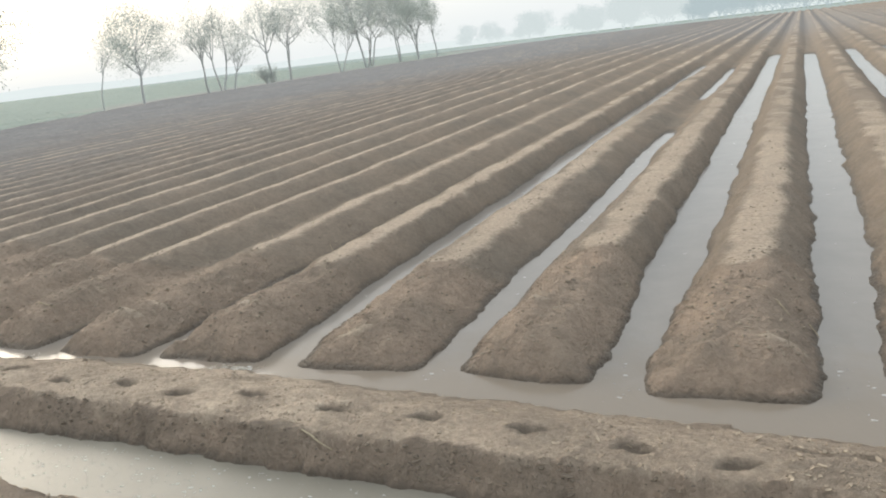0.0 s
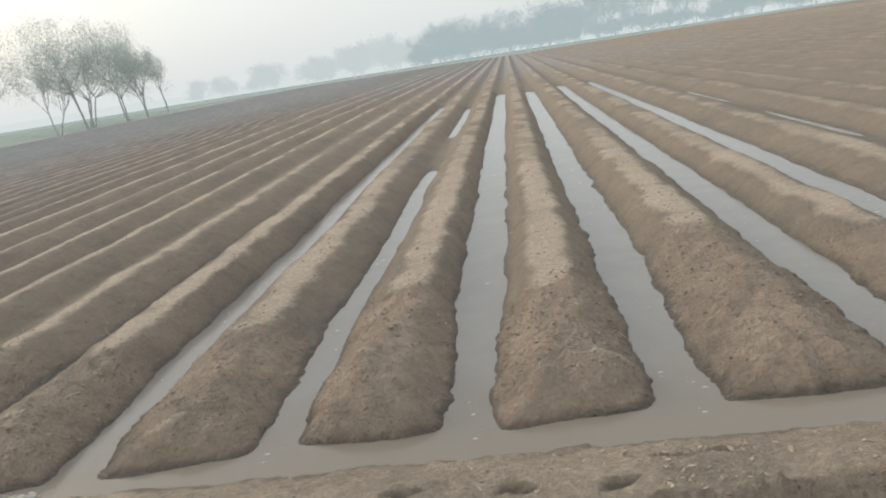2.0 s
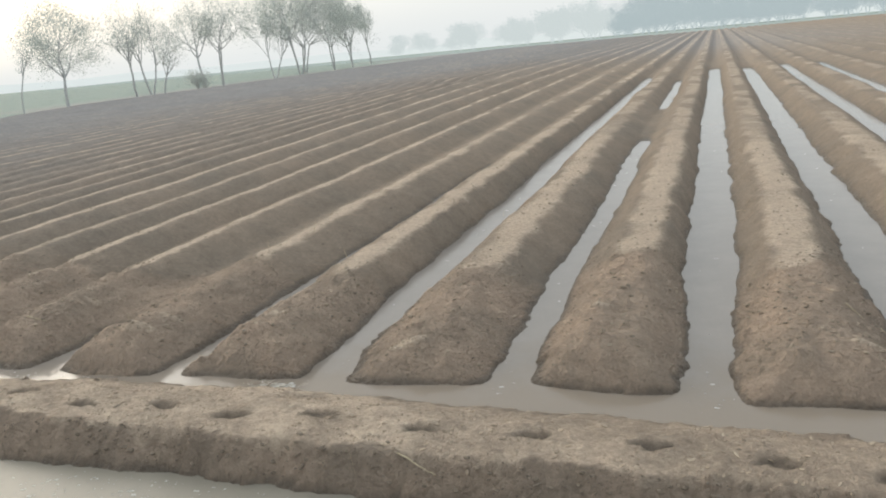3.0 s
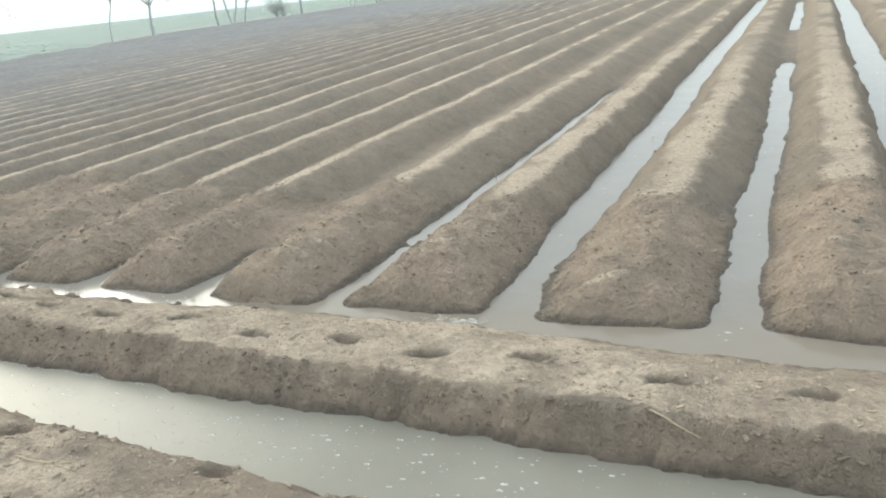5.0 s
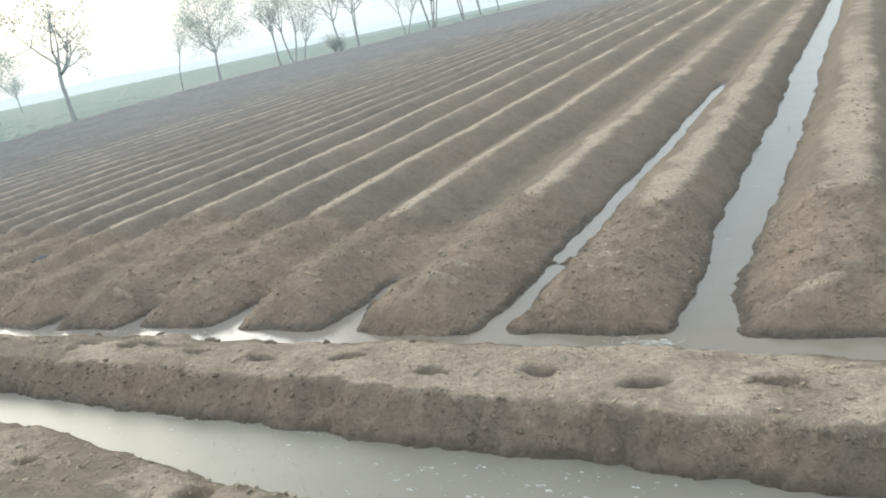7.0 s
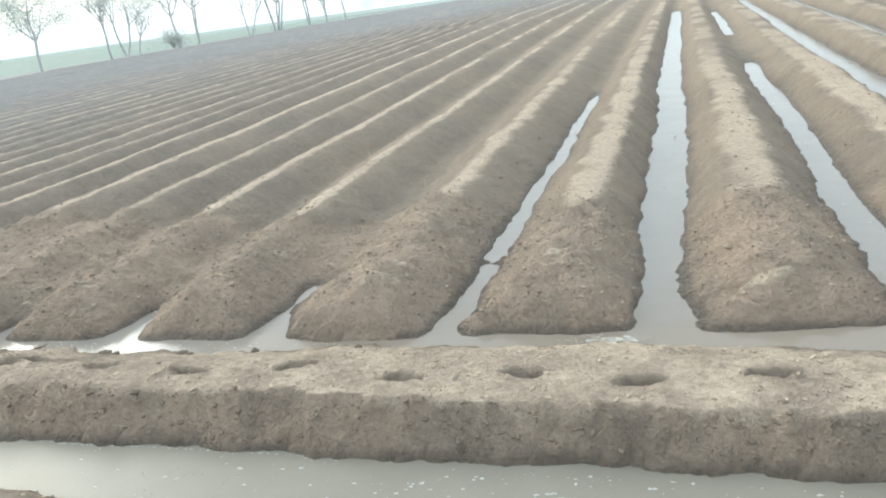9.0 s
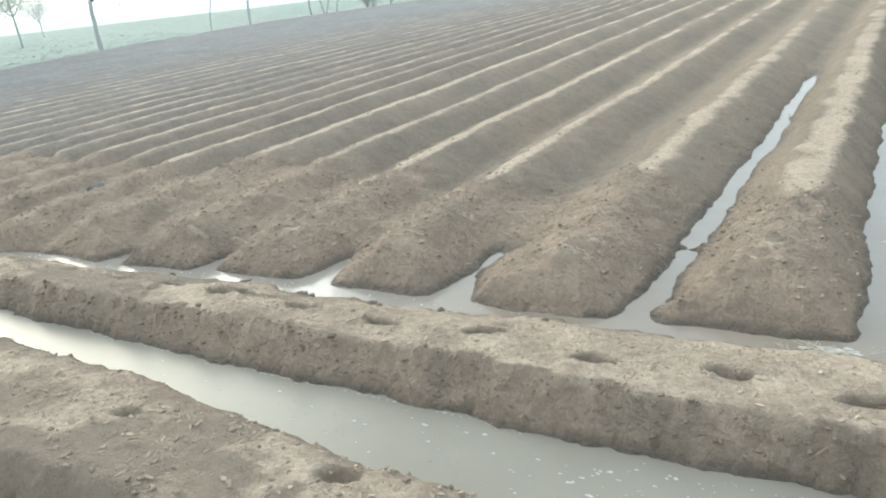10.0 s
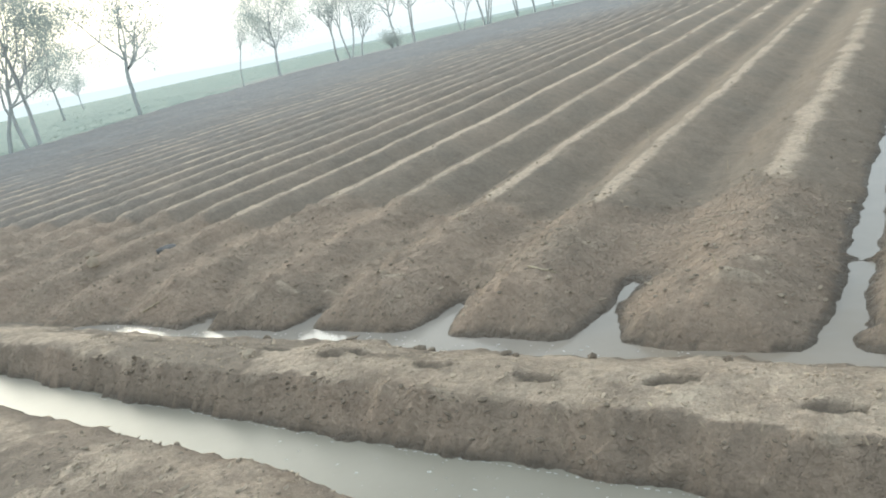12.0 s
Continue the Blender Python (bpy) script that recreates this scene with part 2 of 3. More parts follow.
LEDGES = [(-4.42, 0.22, 0.16), (-4.30, 0.50, 0.12), (-2.14, 0.14, 0.16), (0.86, 0.20, 0.17), (-6.64, 0.36, 0.12), (-7.5, 0.24, 0.10), (-7.25, 0.42, 0.08), (-6.65, 1.5, 0.12), (-5.4, 0.9, 0.10), (-3.3, 0.45, 0.08), (-0.8, 0.6, 0.10)]
PRINTS = [(1.13, -1.0), (0.85, -1.05), (0.52, -1.24), (0.06, -1.17), (-0.49, -1.08), (-1.10, -1.04), (-1.69, -1.04), (-2.33, -0.93), (-2.87, -0.97), (-3.40, -0.90),
          (-3.97, -0.93), (-4.56, -0.79), (-5.15, -0.83), (-5.73, -0.75), (-6.25, -0.63), (-6.42, -0.70), (-6.82, -0.64), (-7.40, -0.61), (-8.03, -0.56), (-8.7, -0.5)]
HOLES = [(-4.70, -1.95, 0.10), (-3.48, -1.98, 0.09), (-5.9, -1.9, 0.07), (-2.6, -2.2, 0.08)]


def terrain(x, y):
    """Height and the dry, wet, painted-haze, green and dug shares at places of the plan."""
    wob = 0.032 * vnoise(y * 0.45, x * 0.9, 3) + 0.018 * fbm(x, y, 2.3, 3, 11)
    s0 = x - SKEW * y + wob
    s = s0
    for _ in range(4):                               # the left-hand ridges fan out
        s = s0 + 0.085 * np.clip((-s - 4) / 5.5, 0, 1) * np.clip(y, 0, 40)
    i = np.clip(np.searchsorted(F_S, s), 1, len(F_S) - 1)
    a, b = F_S[i - 1], F_S[i]
    left = (s - a) < (b - s)
    j = np.where(left, i - 1, i)
    d, pitch = np.minimum(s - a, b - s), b - a
    wide = F_W0[j] + (F_W[j] - F_W0[j]) * sstep(0.4, 2.6, y)
    wetbed = np.zeros_like(x)
    for k, f in enumerate(FURROWS):
        for y0, y1 in f[3]:
            wetbed = np.where(j == k, np.maximum(wetbed, sstep(y0 - 0.8, y0 + 0.8, y) * (1 - sstep(y1 - 0.7, y1 + 0.3, y))), wetbed)
    bed = 0.045 - 0.10 * wetbed
    bed = bed + (0.035 + 0.06 * sstep(6, 9, -x)) * (1 - sstep(-0.4, 0.4, y - np.interp(x, *MOUND))) * sstep(0.2, 0.75, y) * (1 - wetbed)
    broad = sstep(0.98, 1.30, pitch)
    mound = 1 - sstep(-0.07, 0.07, y - np.interp(x, *MOUND) + 0.13 * fbm(x, y, 1.9, 3, 41))
    edge = wide * (0.25 + 0.75 * wetbed) + 0.045 * (1 - sstep(-0.1, 0.25, y)) * (s < -4.5) + 0.024 * fbm(x, y, 2.6, 3, 21, 0.6) + 0.006 * fbm(x, y, 13.0, 3, 23, 0.65)
    far_block = sstep(32.5, 34, y) * (1 - sstep(34, 37, y))
    top = 0.272 + 0.018 * fbm(x, y, 0.7, 2, 31) + 0.03 * (1 - broad)
    top = top - 0.05 * sstep(2.5, 3.0, s) * (1 - sstep(60, 90, y))
    # the dug first stretch of each ridge is lower, narrower at its top and lumpy
    dig = fbm(x, y, 2.1, 4, 43, 0.6)
    top = top - mound * (0.032 + 0.04 * dig)
    flat = (0.07 + 0.13 * broad * (1 - 0.6 * sstep(3.8, 4.3, -s))) * (1 - 0.1 * mound)
    run = np.maximum(pitch / 2 - wide * (0.25 + 0.75 * wetbed) - flat + 0.03 * vnoise(x * 1.3, y * 0.8, 27), 0.12)
    # straight flanks from the water's edge up to a flat, slightly worn crest
    sink = 0.055
    lin = (top + sink) * (d - edge + 0.2 * run) / (1.2 * run) - sink
    h = -np.log(np.exp(-lin * 34) + np.exp(-top * 34)) / 34
    h = np.log(np.exp(h * 80) + np.exp(bed * 80)) / 80
    h = h - 0.12 * far_block * np.clip(h / 0.27, 0, 1) * 0.9
    # steep ridge ends at the head channel
    end = -0.155 + 0.085 * sstep(4.2, 5.4, -x) - 0.13 * sstep(-0.3, 0.1, s) - 0.045 * sstep(1.2, 1.4, s) - 0.1 * np.clip(x - 1.4, 0, 1.5) + 0.04 * fbm(x, y * 0.3, 1.7, 2, 51)
    ends = np.clip((y - end) / (0.34 + 0.06 * vnoise(x * 2, y, 53)), -0.3, 1)
    front = 0.30 * ends * (1.15 - 0.15 * ends)
    h = -np.log(np.exp(-h * 26) + np.exp(-front * 26)) / 26 + 0.012 * (ends > 0.98)
    # a small slumped bar across one furrow
    h = h + 0.055 * np.exp(-((x + 3.78) / 0.11) ** 2 - ((y - 1.02 + 0.2 * (x + 3.78)) / 0.035) ** 2)
    # scalloped imprint between two dug ridges
    ring = np.hypot((x + 5.12) / 1.5, y - 2.02)
    h = h + 0.014 * np.sin(ring * 55) * (1 - sstep(0.16, 0.26, ring)) * (y < 2.02) + 0.03 * (1 - sstep(0.1, 0.3, ring))
    for px, py, wd in LEDGES:
        q = ((x - px) / wd) ** 2 + ((y - py - 0.1 * (x - px)) / (0.32 * wd)) ** 2 + 0.15 * vnoise(x * 14, y * 14, 57)
        h = h + 0.020 * (1 - sstep(0.4, 1.3, q))
    # bund between head channel and canal
    ragged = 0.025 * fbm(x, y, 4.0, 3, 61) + 0.013 * fbm(x, y, 16.0, 3, 63, 0.7)
    hs, bf, cf, cn, bn = (np.interp(x, *line) + ragged for line in (HEAD_SHORE, BUND_FRONT, CANAL_FAR, CANAL_NEAR, BANK_NEAR))
    up = np.clip((hs + 0.14 - y) / 0.64, 0, 1)
    up = up * (1.12 - 0.12 * up)
    down = np.clip((y - cf) / np.maximum(bf - cf, 0.05), -0.5, 1)
    bund = np.minimum(-0.06 + 0.265 * up, 0.205 * np.where(down > 0, np.abs(down) ** 0.9, down))
    canal_floor = np.maximum(-0.08, -0.06 * (cf - y) / 0.05)
    bank = -0.06 + 0.24 * sstep(-0.04, 0.20, cn - y) * (0.75 + 0.25 * sstep(0, 0.5, cn - y))
    bank = np.minimum(bank, 0.2 * np.clip((y - bn) / 0.16, -0.5, 1))
    path = -0.06 + 0.36 * sstep(0.55, 0.85, bn - y)
    low = np.maximum(np.maximum(np.where(y > (cf + cn) / 2, bund, bank), -0.08), path)
    h = np.where(y < hs + 0.15, np.maximum(low, np.where(y < hs - 0.04, -1, h)), h)
    # footprints pressed into the bund
    trodden = np.zeros_like(x)
    for k, (px, py) in enumerate(PRINTS):
        c, sn = math.cos(0.12 * (k % 3 - 1)), math.sin(0.12 * (k % 3 - 1))
        u, v = ((x - px) * c + (y - py) * sn) / 0.110, ((y - py) * c - (x - px) * sn) / 0.036
        q = u * u + v * v + 0.22 * vnoise(x * 11, y * 14, 171 + k) + 0.2 * vnoise(x * 26, y * 26, 71 + k)
        h = h - 0.035 * (1 - sstep(0.3, 1.1, q)) + 0.008 * np.exp(-((q - 1.25) / 0.3) ** 2)
        trodden = np.maximum(trodden, 1 - sstep(0.55, 1.05, q))
    for px, py, wd in HOLES:
        h = h - 0.06 * (1 - sstep(0.3, 1.1, ((x - px) / wd) ** 2 + ((y - py) / (0.6 * wd)) ** 2))
    near = 1 - sstep(8, 30, np.hypot(x + 2, y + 3))
    land = sstep(-0.02, 0.06, h)
    rough = np.where(y < hs, np.where(y > bf, 0.75, np.where(y > cf - 0.1, 1.7, 0.8)), 0.55 + 1.0 * mound)
    lumps = np.maximum(0, fbm(x, y, 11, 3, 85, 0.6) - 0.15)
    h = h + near * land * rough * (0.011 * fbm(x, y, 6, 4, 81, 0.65) + np.where((y < bf) & (y > cf), 0.026, 0.016) * lumps ** 1.2)
    h = h + near * (0.006 * fbm(x, y, 6, 2, 88, 0.7) + 0.006 * fbm(x, y, 17, 3, 87, 0.7)) * (1 - sstep(0.02, 0.08, np.abs(h)))
    # left of the field, and the cross bank
    outside = sstep(-0.5, 0.8, np.interp(y, *FIELD_LEFT) - x) + sstep(165, 170, y)
    h = np.where(outside > 0, h * (1 - np.clip(outside, 0, 1)) + 0.05 * np.clip(outside, 0, 1), h)
    patch = fbm(x, y, 3.1, 4, 91)
    crest = sstep(-0.025 - 0.05 * broad, 0.02 + 0.08 * broad, d - pitch / 2 + flat - 0.01 + (0.012 + 0.035 * broad) * patch) * (1 - 0.4 * broad * sstep(4, 14, y)) * (1 - 0.95 * mound) * (1 - far_block)
    drier = 0.72 + 0.28 * lattice(i, 0 * i, 7)
    crest = crest * np.where(pitch < 1.0, np.clip(drier * 1.25, 0.25, 1), 1.0)
    spots = np.zeros_like(x)
    for px, py, wd in LEDGES:
        spots = np.maximum(spots, 1 - sstep(0.5, 1.1, ((x - px) / wd) ** 2 + ((y - py - 0.1 * (x - px)) / (0.34 * wd)) ** 2 + 0.3 * patch))
    # crest crust fades at the far left, where painted haze evens the soil
    dry = np.where(y > hs, np.maximum(np.clip(crest, 0, 1) * (1.0 + 0.22 * patch) * (1 - 0.25 * sstep(3.5, 8, s)) * (1 - 0.7 * sstep(17, 26, -x)), 0.9 * spots), 0)
    bund_dry = sstep(0.012, 0.05, h + 0.03 * patch) * (1 - sstep(-0.016, 0.016, bf - 0.01 - y + 0.06 * patch)) * np.clip((0.84 - 0.4 * sstep(-2.2, 1.0, x)) * (1 + 0.5 * patch), 0, 1)
    blotch = fbm(x, y, 1.7, 4, 141, 0.6)
    bund_dry = bund_dry * np.maximum(sstep(-0.35, 0.1, blotch + 0.12), sstep(-6.5, -4.2, x))
    bank_dry = sstep(-0.32, 0.06, blotch) * sstep(0.11, 0.17, h) * np.clip(0.5 + 0.75 * patch, 0, 1)
    dry = np.where(y < hs, np.where(y > (cf + cn) / 2, bund_dry, np.where(y < -4.4, 0.4, bank_dry)), dry)
    dry = dry * (1 - 0.9 * trodden)
    wet = 1 - sstep(0.012, 0.048, h + 0.012 * patch)
    damp = 0.20 * (1 - sstep(0.05, 0.15, h + 0.05 * patch)) * wetbed * (y > hs)
    damp = np.where((y < bf) & (y > cf - 0.05), (0.08 * sstep(-6.5, -3.5, x) + 0.2 * patch) * (1 - dry), damp)
    wet = np.maximum(wet, np.clip(damp, 0, 1))
    damp_bank = (0.10 * sstep(0.12, -0.2, blotch) + 0.28 * (1 - sstep(0.0, 0.12, cn - y + 0.05 * patch))) * (1 - dry)
    wet = np.where((y < cn + 0.05) & (y > bn - 0.1), np.maximum(wet, np.clip(damp_bank, 0, 1)), wet)
    wet = np.where((y < hs + 0.1) & (y > bf), 0.5 * (1 - sstep(0.004, 0.02, h)), wet)
    wet = np.maximum(wet, 0.6 * trodden)
    wet = np.where((y > 45) | (x < -14), 0, wet) * np.where((y > 1) & (wetbed < 0.05), 0.25, 1.0)
    # soil without crust is darker past y 1.5, more so right of s 3.5
    wet = np.maximum(wet, (0.06 * sstep(1.5, 3, y) * sstep(-14, -10, x) + 0.22 * sstep(3.5, 8, s)) * (1 - np.clip(dry, 0, 1)) * (y > hs) * (1 - np.clip(outside, 0, 1)))
    # share of painted haze, growing to the left and with distance
    soil_haze = sstep(4, 32, -x + 0.05 * y) + 0.7 * sstep(30, 70, y) * sstep(-30, 0, 6 - x)
    dry = dry * (1 - 0.85 * sstep(-0.05, 0.3, fbm(x * 1.5, y, 0.8, 4, 97, 0.6)) * sstep(7, 16, np.hypot(x + 2, y)))
    green = np.clip(outside, 0, 1) * np.where(y < -3, 0, 1)
    dug = np.where(y < hs, np.where(y > bf, 0.12, np.where(y > cf - 0.1, 0.9, 0.3)), mound)
    return h, np.clip(dry, 0, 1), np.clip(wet, 0, 1), soil_haze, green, np.clip(dug, 0, 1)


def steps(start, stop, first, grow, base, cap):
    """Places from start to stop whose spacing grows with the distance from base."""
    out, v = [start], start
    while abs(v - start) < abs(stop - start):
        v += math.copysign(min(cap, max(first, grow * abs(v - base))), stop - start)
        out.append(v)
    return out


cols = sorted(set(steps(-3, -48, 0.028, 0.0030, 1.0, 0.09)) | set(steps(-3, 42, 0.032, 0.006, -4.0, 0.19)))
cols = steps(cols[0], -1500, 1.5, 0.15, 40, 300)[:0:-1] + cols + steps(cols[-1], 1500, 1.5, 0.15, -40, 300)[1:]
rows = steps(-3.6, 250, 0.03, 0.0068, -5.0, 2.0)
rows = steps(-3.6, -400, 0.2, 0.3, -3.4, 100)[:0:-1] + rows + steps(rows[-1], 2500, 4, 0.15, 200, 500)[1:]
S, Y = np.meshgrid(np.array(cols), np.array(rows))
X = S + SKEW * np.clip(Y, -4, 250)
H, DRY, WETNESS, HAZINESS, GREEN, DUG = terrain(X.ravel(), Y.ravel())
nr, nc = S.shape


def grid_mesh(name, co, nr, nc):
    me = bpy.data.meshes.new(name)
    idx = np.arange(nr * nc).reshape(nr, nc)
    quads = np.stack([idx[:-1, :-1], idx[:-1, 1:], idx[1:, 1:], idx[1:, :-1]], -1).reshape(-1, 4)
    me.vertices.add(len(co))
    me.vertices.foreach_set("co", co.astype(np.float32).ravel())
    me.loops.add(quads.size)
    me.loops.foreach_set("vertex_index", quads.astype(np.int32).ravel())
    me.polygons.add(len(quads))
    me.polygons.foreach_set("loop_start", np.arange(0, quads.size, 4, dtype=np.int32))
    me.polygons.foreach_set("use_smooth", np.ones(len(quads), dtype=bool))
    me.update(calc_edges=True)
    return me


ground_mesh = grid_mesh("ground", np.stack([X.ravel(), Y.ravel(), H], -1), nr, nc)
for attr, values in (("dry", DRY), ("wet", WETNESS), ("soil_haze", HAZINESS), ("green", GREEN), ("dug", DUG)):
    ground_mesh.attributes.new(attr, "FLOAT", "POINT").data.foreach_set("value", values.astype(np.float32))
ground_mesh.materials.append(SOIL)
ground = tagged(new("ground", ground_mesh), "brown furrowed field soil with pale dry ridge crests", "soil", kind="structure")


def sheet(name, outline, z, material, label):
    me = bpy.data.meshes.new(name)
    me.from_pydata([(x, y, z) for x, y in outline], [], [tuple(range(len(outline)))])
    me.materials.append(material)
    return tagged(new(name, me), label, "water", kind="structure")


def along(line, xs, lift):
    return [(x, float(np.interp(x, *line)) + lift) for x in xs]


XS = (-12, -8, -6, -4, -2.7, -1, 1, 3, 8)
sheet("water_field", along(BUND_FRONT, XS, 0.2) + [(14, 34), (3, 34), (-12, 12)], 0.0, MUDDY, "shallow muddy irrigation water standing in furrows")
sheet("water_canal", along(CANAL_FAR, XS, 0.10)[::-1] + along(CANAL_NEAR, XS, -0.2), 0.002, CANAL, "smooth grey silty water in the supply channel")
sheet("water_ditch", along(BANK_NEAR, XS, 0.1)[::-1] + along(BANK_NEAR, XS, -0.9), -0.004, CANAL, "pale grey water in the near ditch")


def mesh_of(name, verts, faces, material, smooth=True):
    me = bpy.data.meshes.new(name)
    me.from_pydata(verts, [], faces)
    me.materials.append(material)
    if smooth:
        me.polygons.foreach_set("use_smooth", [True] * len(me.polygons))
    return me


def part(name, me, parent, label=""):
    ob = new(name, me)
    ob.parent = parent
    return tagged(ob, label)


# ---- trees ----
def tube(verts, faces, path, radii, sides=6):
    base = len(verts)
    for k, (p, r) in enumerate(zip(path, radii)):
        d = (path[min(k + 1, len(path) - 1)] - path[max(k - 1, 0)]).normalized()
        u = d.orthogonal().normalized()
        v = d.cross(u)
        for q in range(sides):
            a = 2 * math.pi * q / sides
            verts.append(p + (u * math.cos(a) + v * math.sin(a)) * r)
    for k in range(len(path) - 1):
        for q in range(sides):
            a, b = base + k * sides + q, base + k * sides + (q + 1) % sides
            faces.append((a, b, b + sides, a + sides))


def skeleton(seed, height, stems, clear, spread, lean, droop, slim, leader=0.5):
    """Wood of a tree: tapered stems that fork at clear * height into limbs, branches and twigs; and the places for leaves."""
    r = random.Random(seed)
    wood, faces, tips = [], [], []
    crown = height * (1 - clear)

    def grow(p, d, length, radius, level):
        path, radii, n = [p.copy()], [radius], 6 if level < 2 else 4
        for k in range(n):
            bend = 0.07 if level == 0 else 0.13
            d = (d + Vector((r.gauss(0, bend), r.gauss(0, bend), (0.10 if level in (1, 2) else 0.02) - droop * level * 0.07))).normalized()
            p = p + d * (length / n)
            path.append(p.copy())
            radii.append(radius * (1 - (0.35 if level == 0 else 0.6) * (k + 1) / n))
            if level >= 2:
                tips.append(p.copy())
        tube(wood, faces, path, radii, (7, 5, 4, 3)[level])
        if level == 3:
            return
        count = (r.randint(4, 5), r.randint(4, 6), r.randint(4, 6))[level]
        turn = r.uniform(0, 6.28)
        for c in range(count):
            k = n if c == 0 else (r.randint(n - 1, n) if level == 0 else r.randint(2, n))
            a = turn + c * 2.4 + r.uniform(-0.4, 0.4)
            out = d.orthogonal().normalized()
            out.rotate(Matrix.Rotation(a, 3, d))
            tilt = spread * r.uniform(0.55, 1.2) * (leader if c == 0 else 1.0)
            size = (crown * 0.50, crown * 0.30, crown * 0.17)[level] * r.uniform(0.75, 1.2)
            grow(path[k].copy(), d * math.cos(tilt) + out * math.sin(tilt), size, radii[k] * (0.74, 0.68, 0.68)[level], level + 1)

    turn = r.uniform(0, 6.28)
    for st in range(stems):
        a = turn + st * 6.28 / stems + r.uniform(-0.5, 0.5)
        off = Vector((math.cos(a), math.sin(a), 0))
        grow(off * 0.16 * (stems > 1) - Vector((0, 0, 0.15)), (Vector((0, 0, 1)) + off * lean * r.uniform(0.6, 1.4) * (1.8 if stems > 1 else 1)).normalized(),
             height * clear * r.uniform(0.85, 1.15), slim * (1.0 if stems == 1 else 0.78), 0)
    return wood, faces, tips


def tree(seed, height, stems, clear, spread, leaves, leaf_size=0.05, lean=0.1, droop=0.0, leaf_material=None, label="", clump=0.32, slim=None, leader=0.5):
    """A tree with a trunk part and a loose crown of small leaves."""
    wood, faces, tips = skeleton(seed, height, stems, clear, spread, lean, droop, slim or 0.06 + 0.007 * height, leader)
    k = height / max(v.z for v in wood)
    r = random.Random(seed + 1)
    lv, lf = [], []
    for q in range(leaves):
        c = tips[r.randrange(len(tips))] + Vector((r.gauss(0, clump), r.gauss(0, clump), r.gauss(0, clump * 0.8)))
        u = Vector((r.gauss(0, 1), r.gauss(0, 1), r.gauss(0, 1))).normalized()
        v = u.orthogonal().normalized()
        sz = leaf_size * r.uniform(0.6, 1.4)
        b = len(lv)
        lv += [c * k - u * sz, c * k + v * sz * 0.5, c * k + u * sz, c * k - v * sz * 0.5]
        lf.append((b, b + 1, b + 2, b + 3))
    ob = new("tree")
    part("trunk", mesh_of("trunk", [(v.x * (0.5 + 0.5 * k), v.y * (0.5 + 0.5 * k), v.z * k) for v in wood], faces, BARK), ob)
    if lf:
        part("crown", mesh_of("crown", [tuple(v) for v in lv], lf, leaf_material or LEAF, False), ob)
    return tagged(ob, label, "tree")


sparse = "sparse pale young tree with forked, nearly bare limbs"
round_ = "round-crowned green tree on the field edge, paled by painted haze"
light = "slender open-crowned tree with thin forked limbs"
feather = "tall feathery tree with a leaning forked trunk"
bush = "low green bush at the field edge, paled by painted haze"
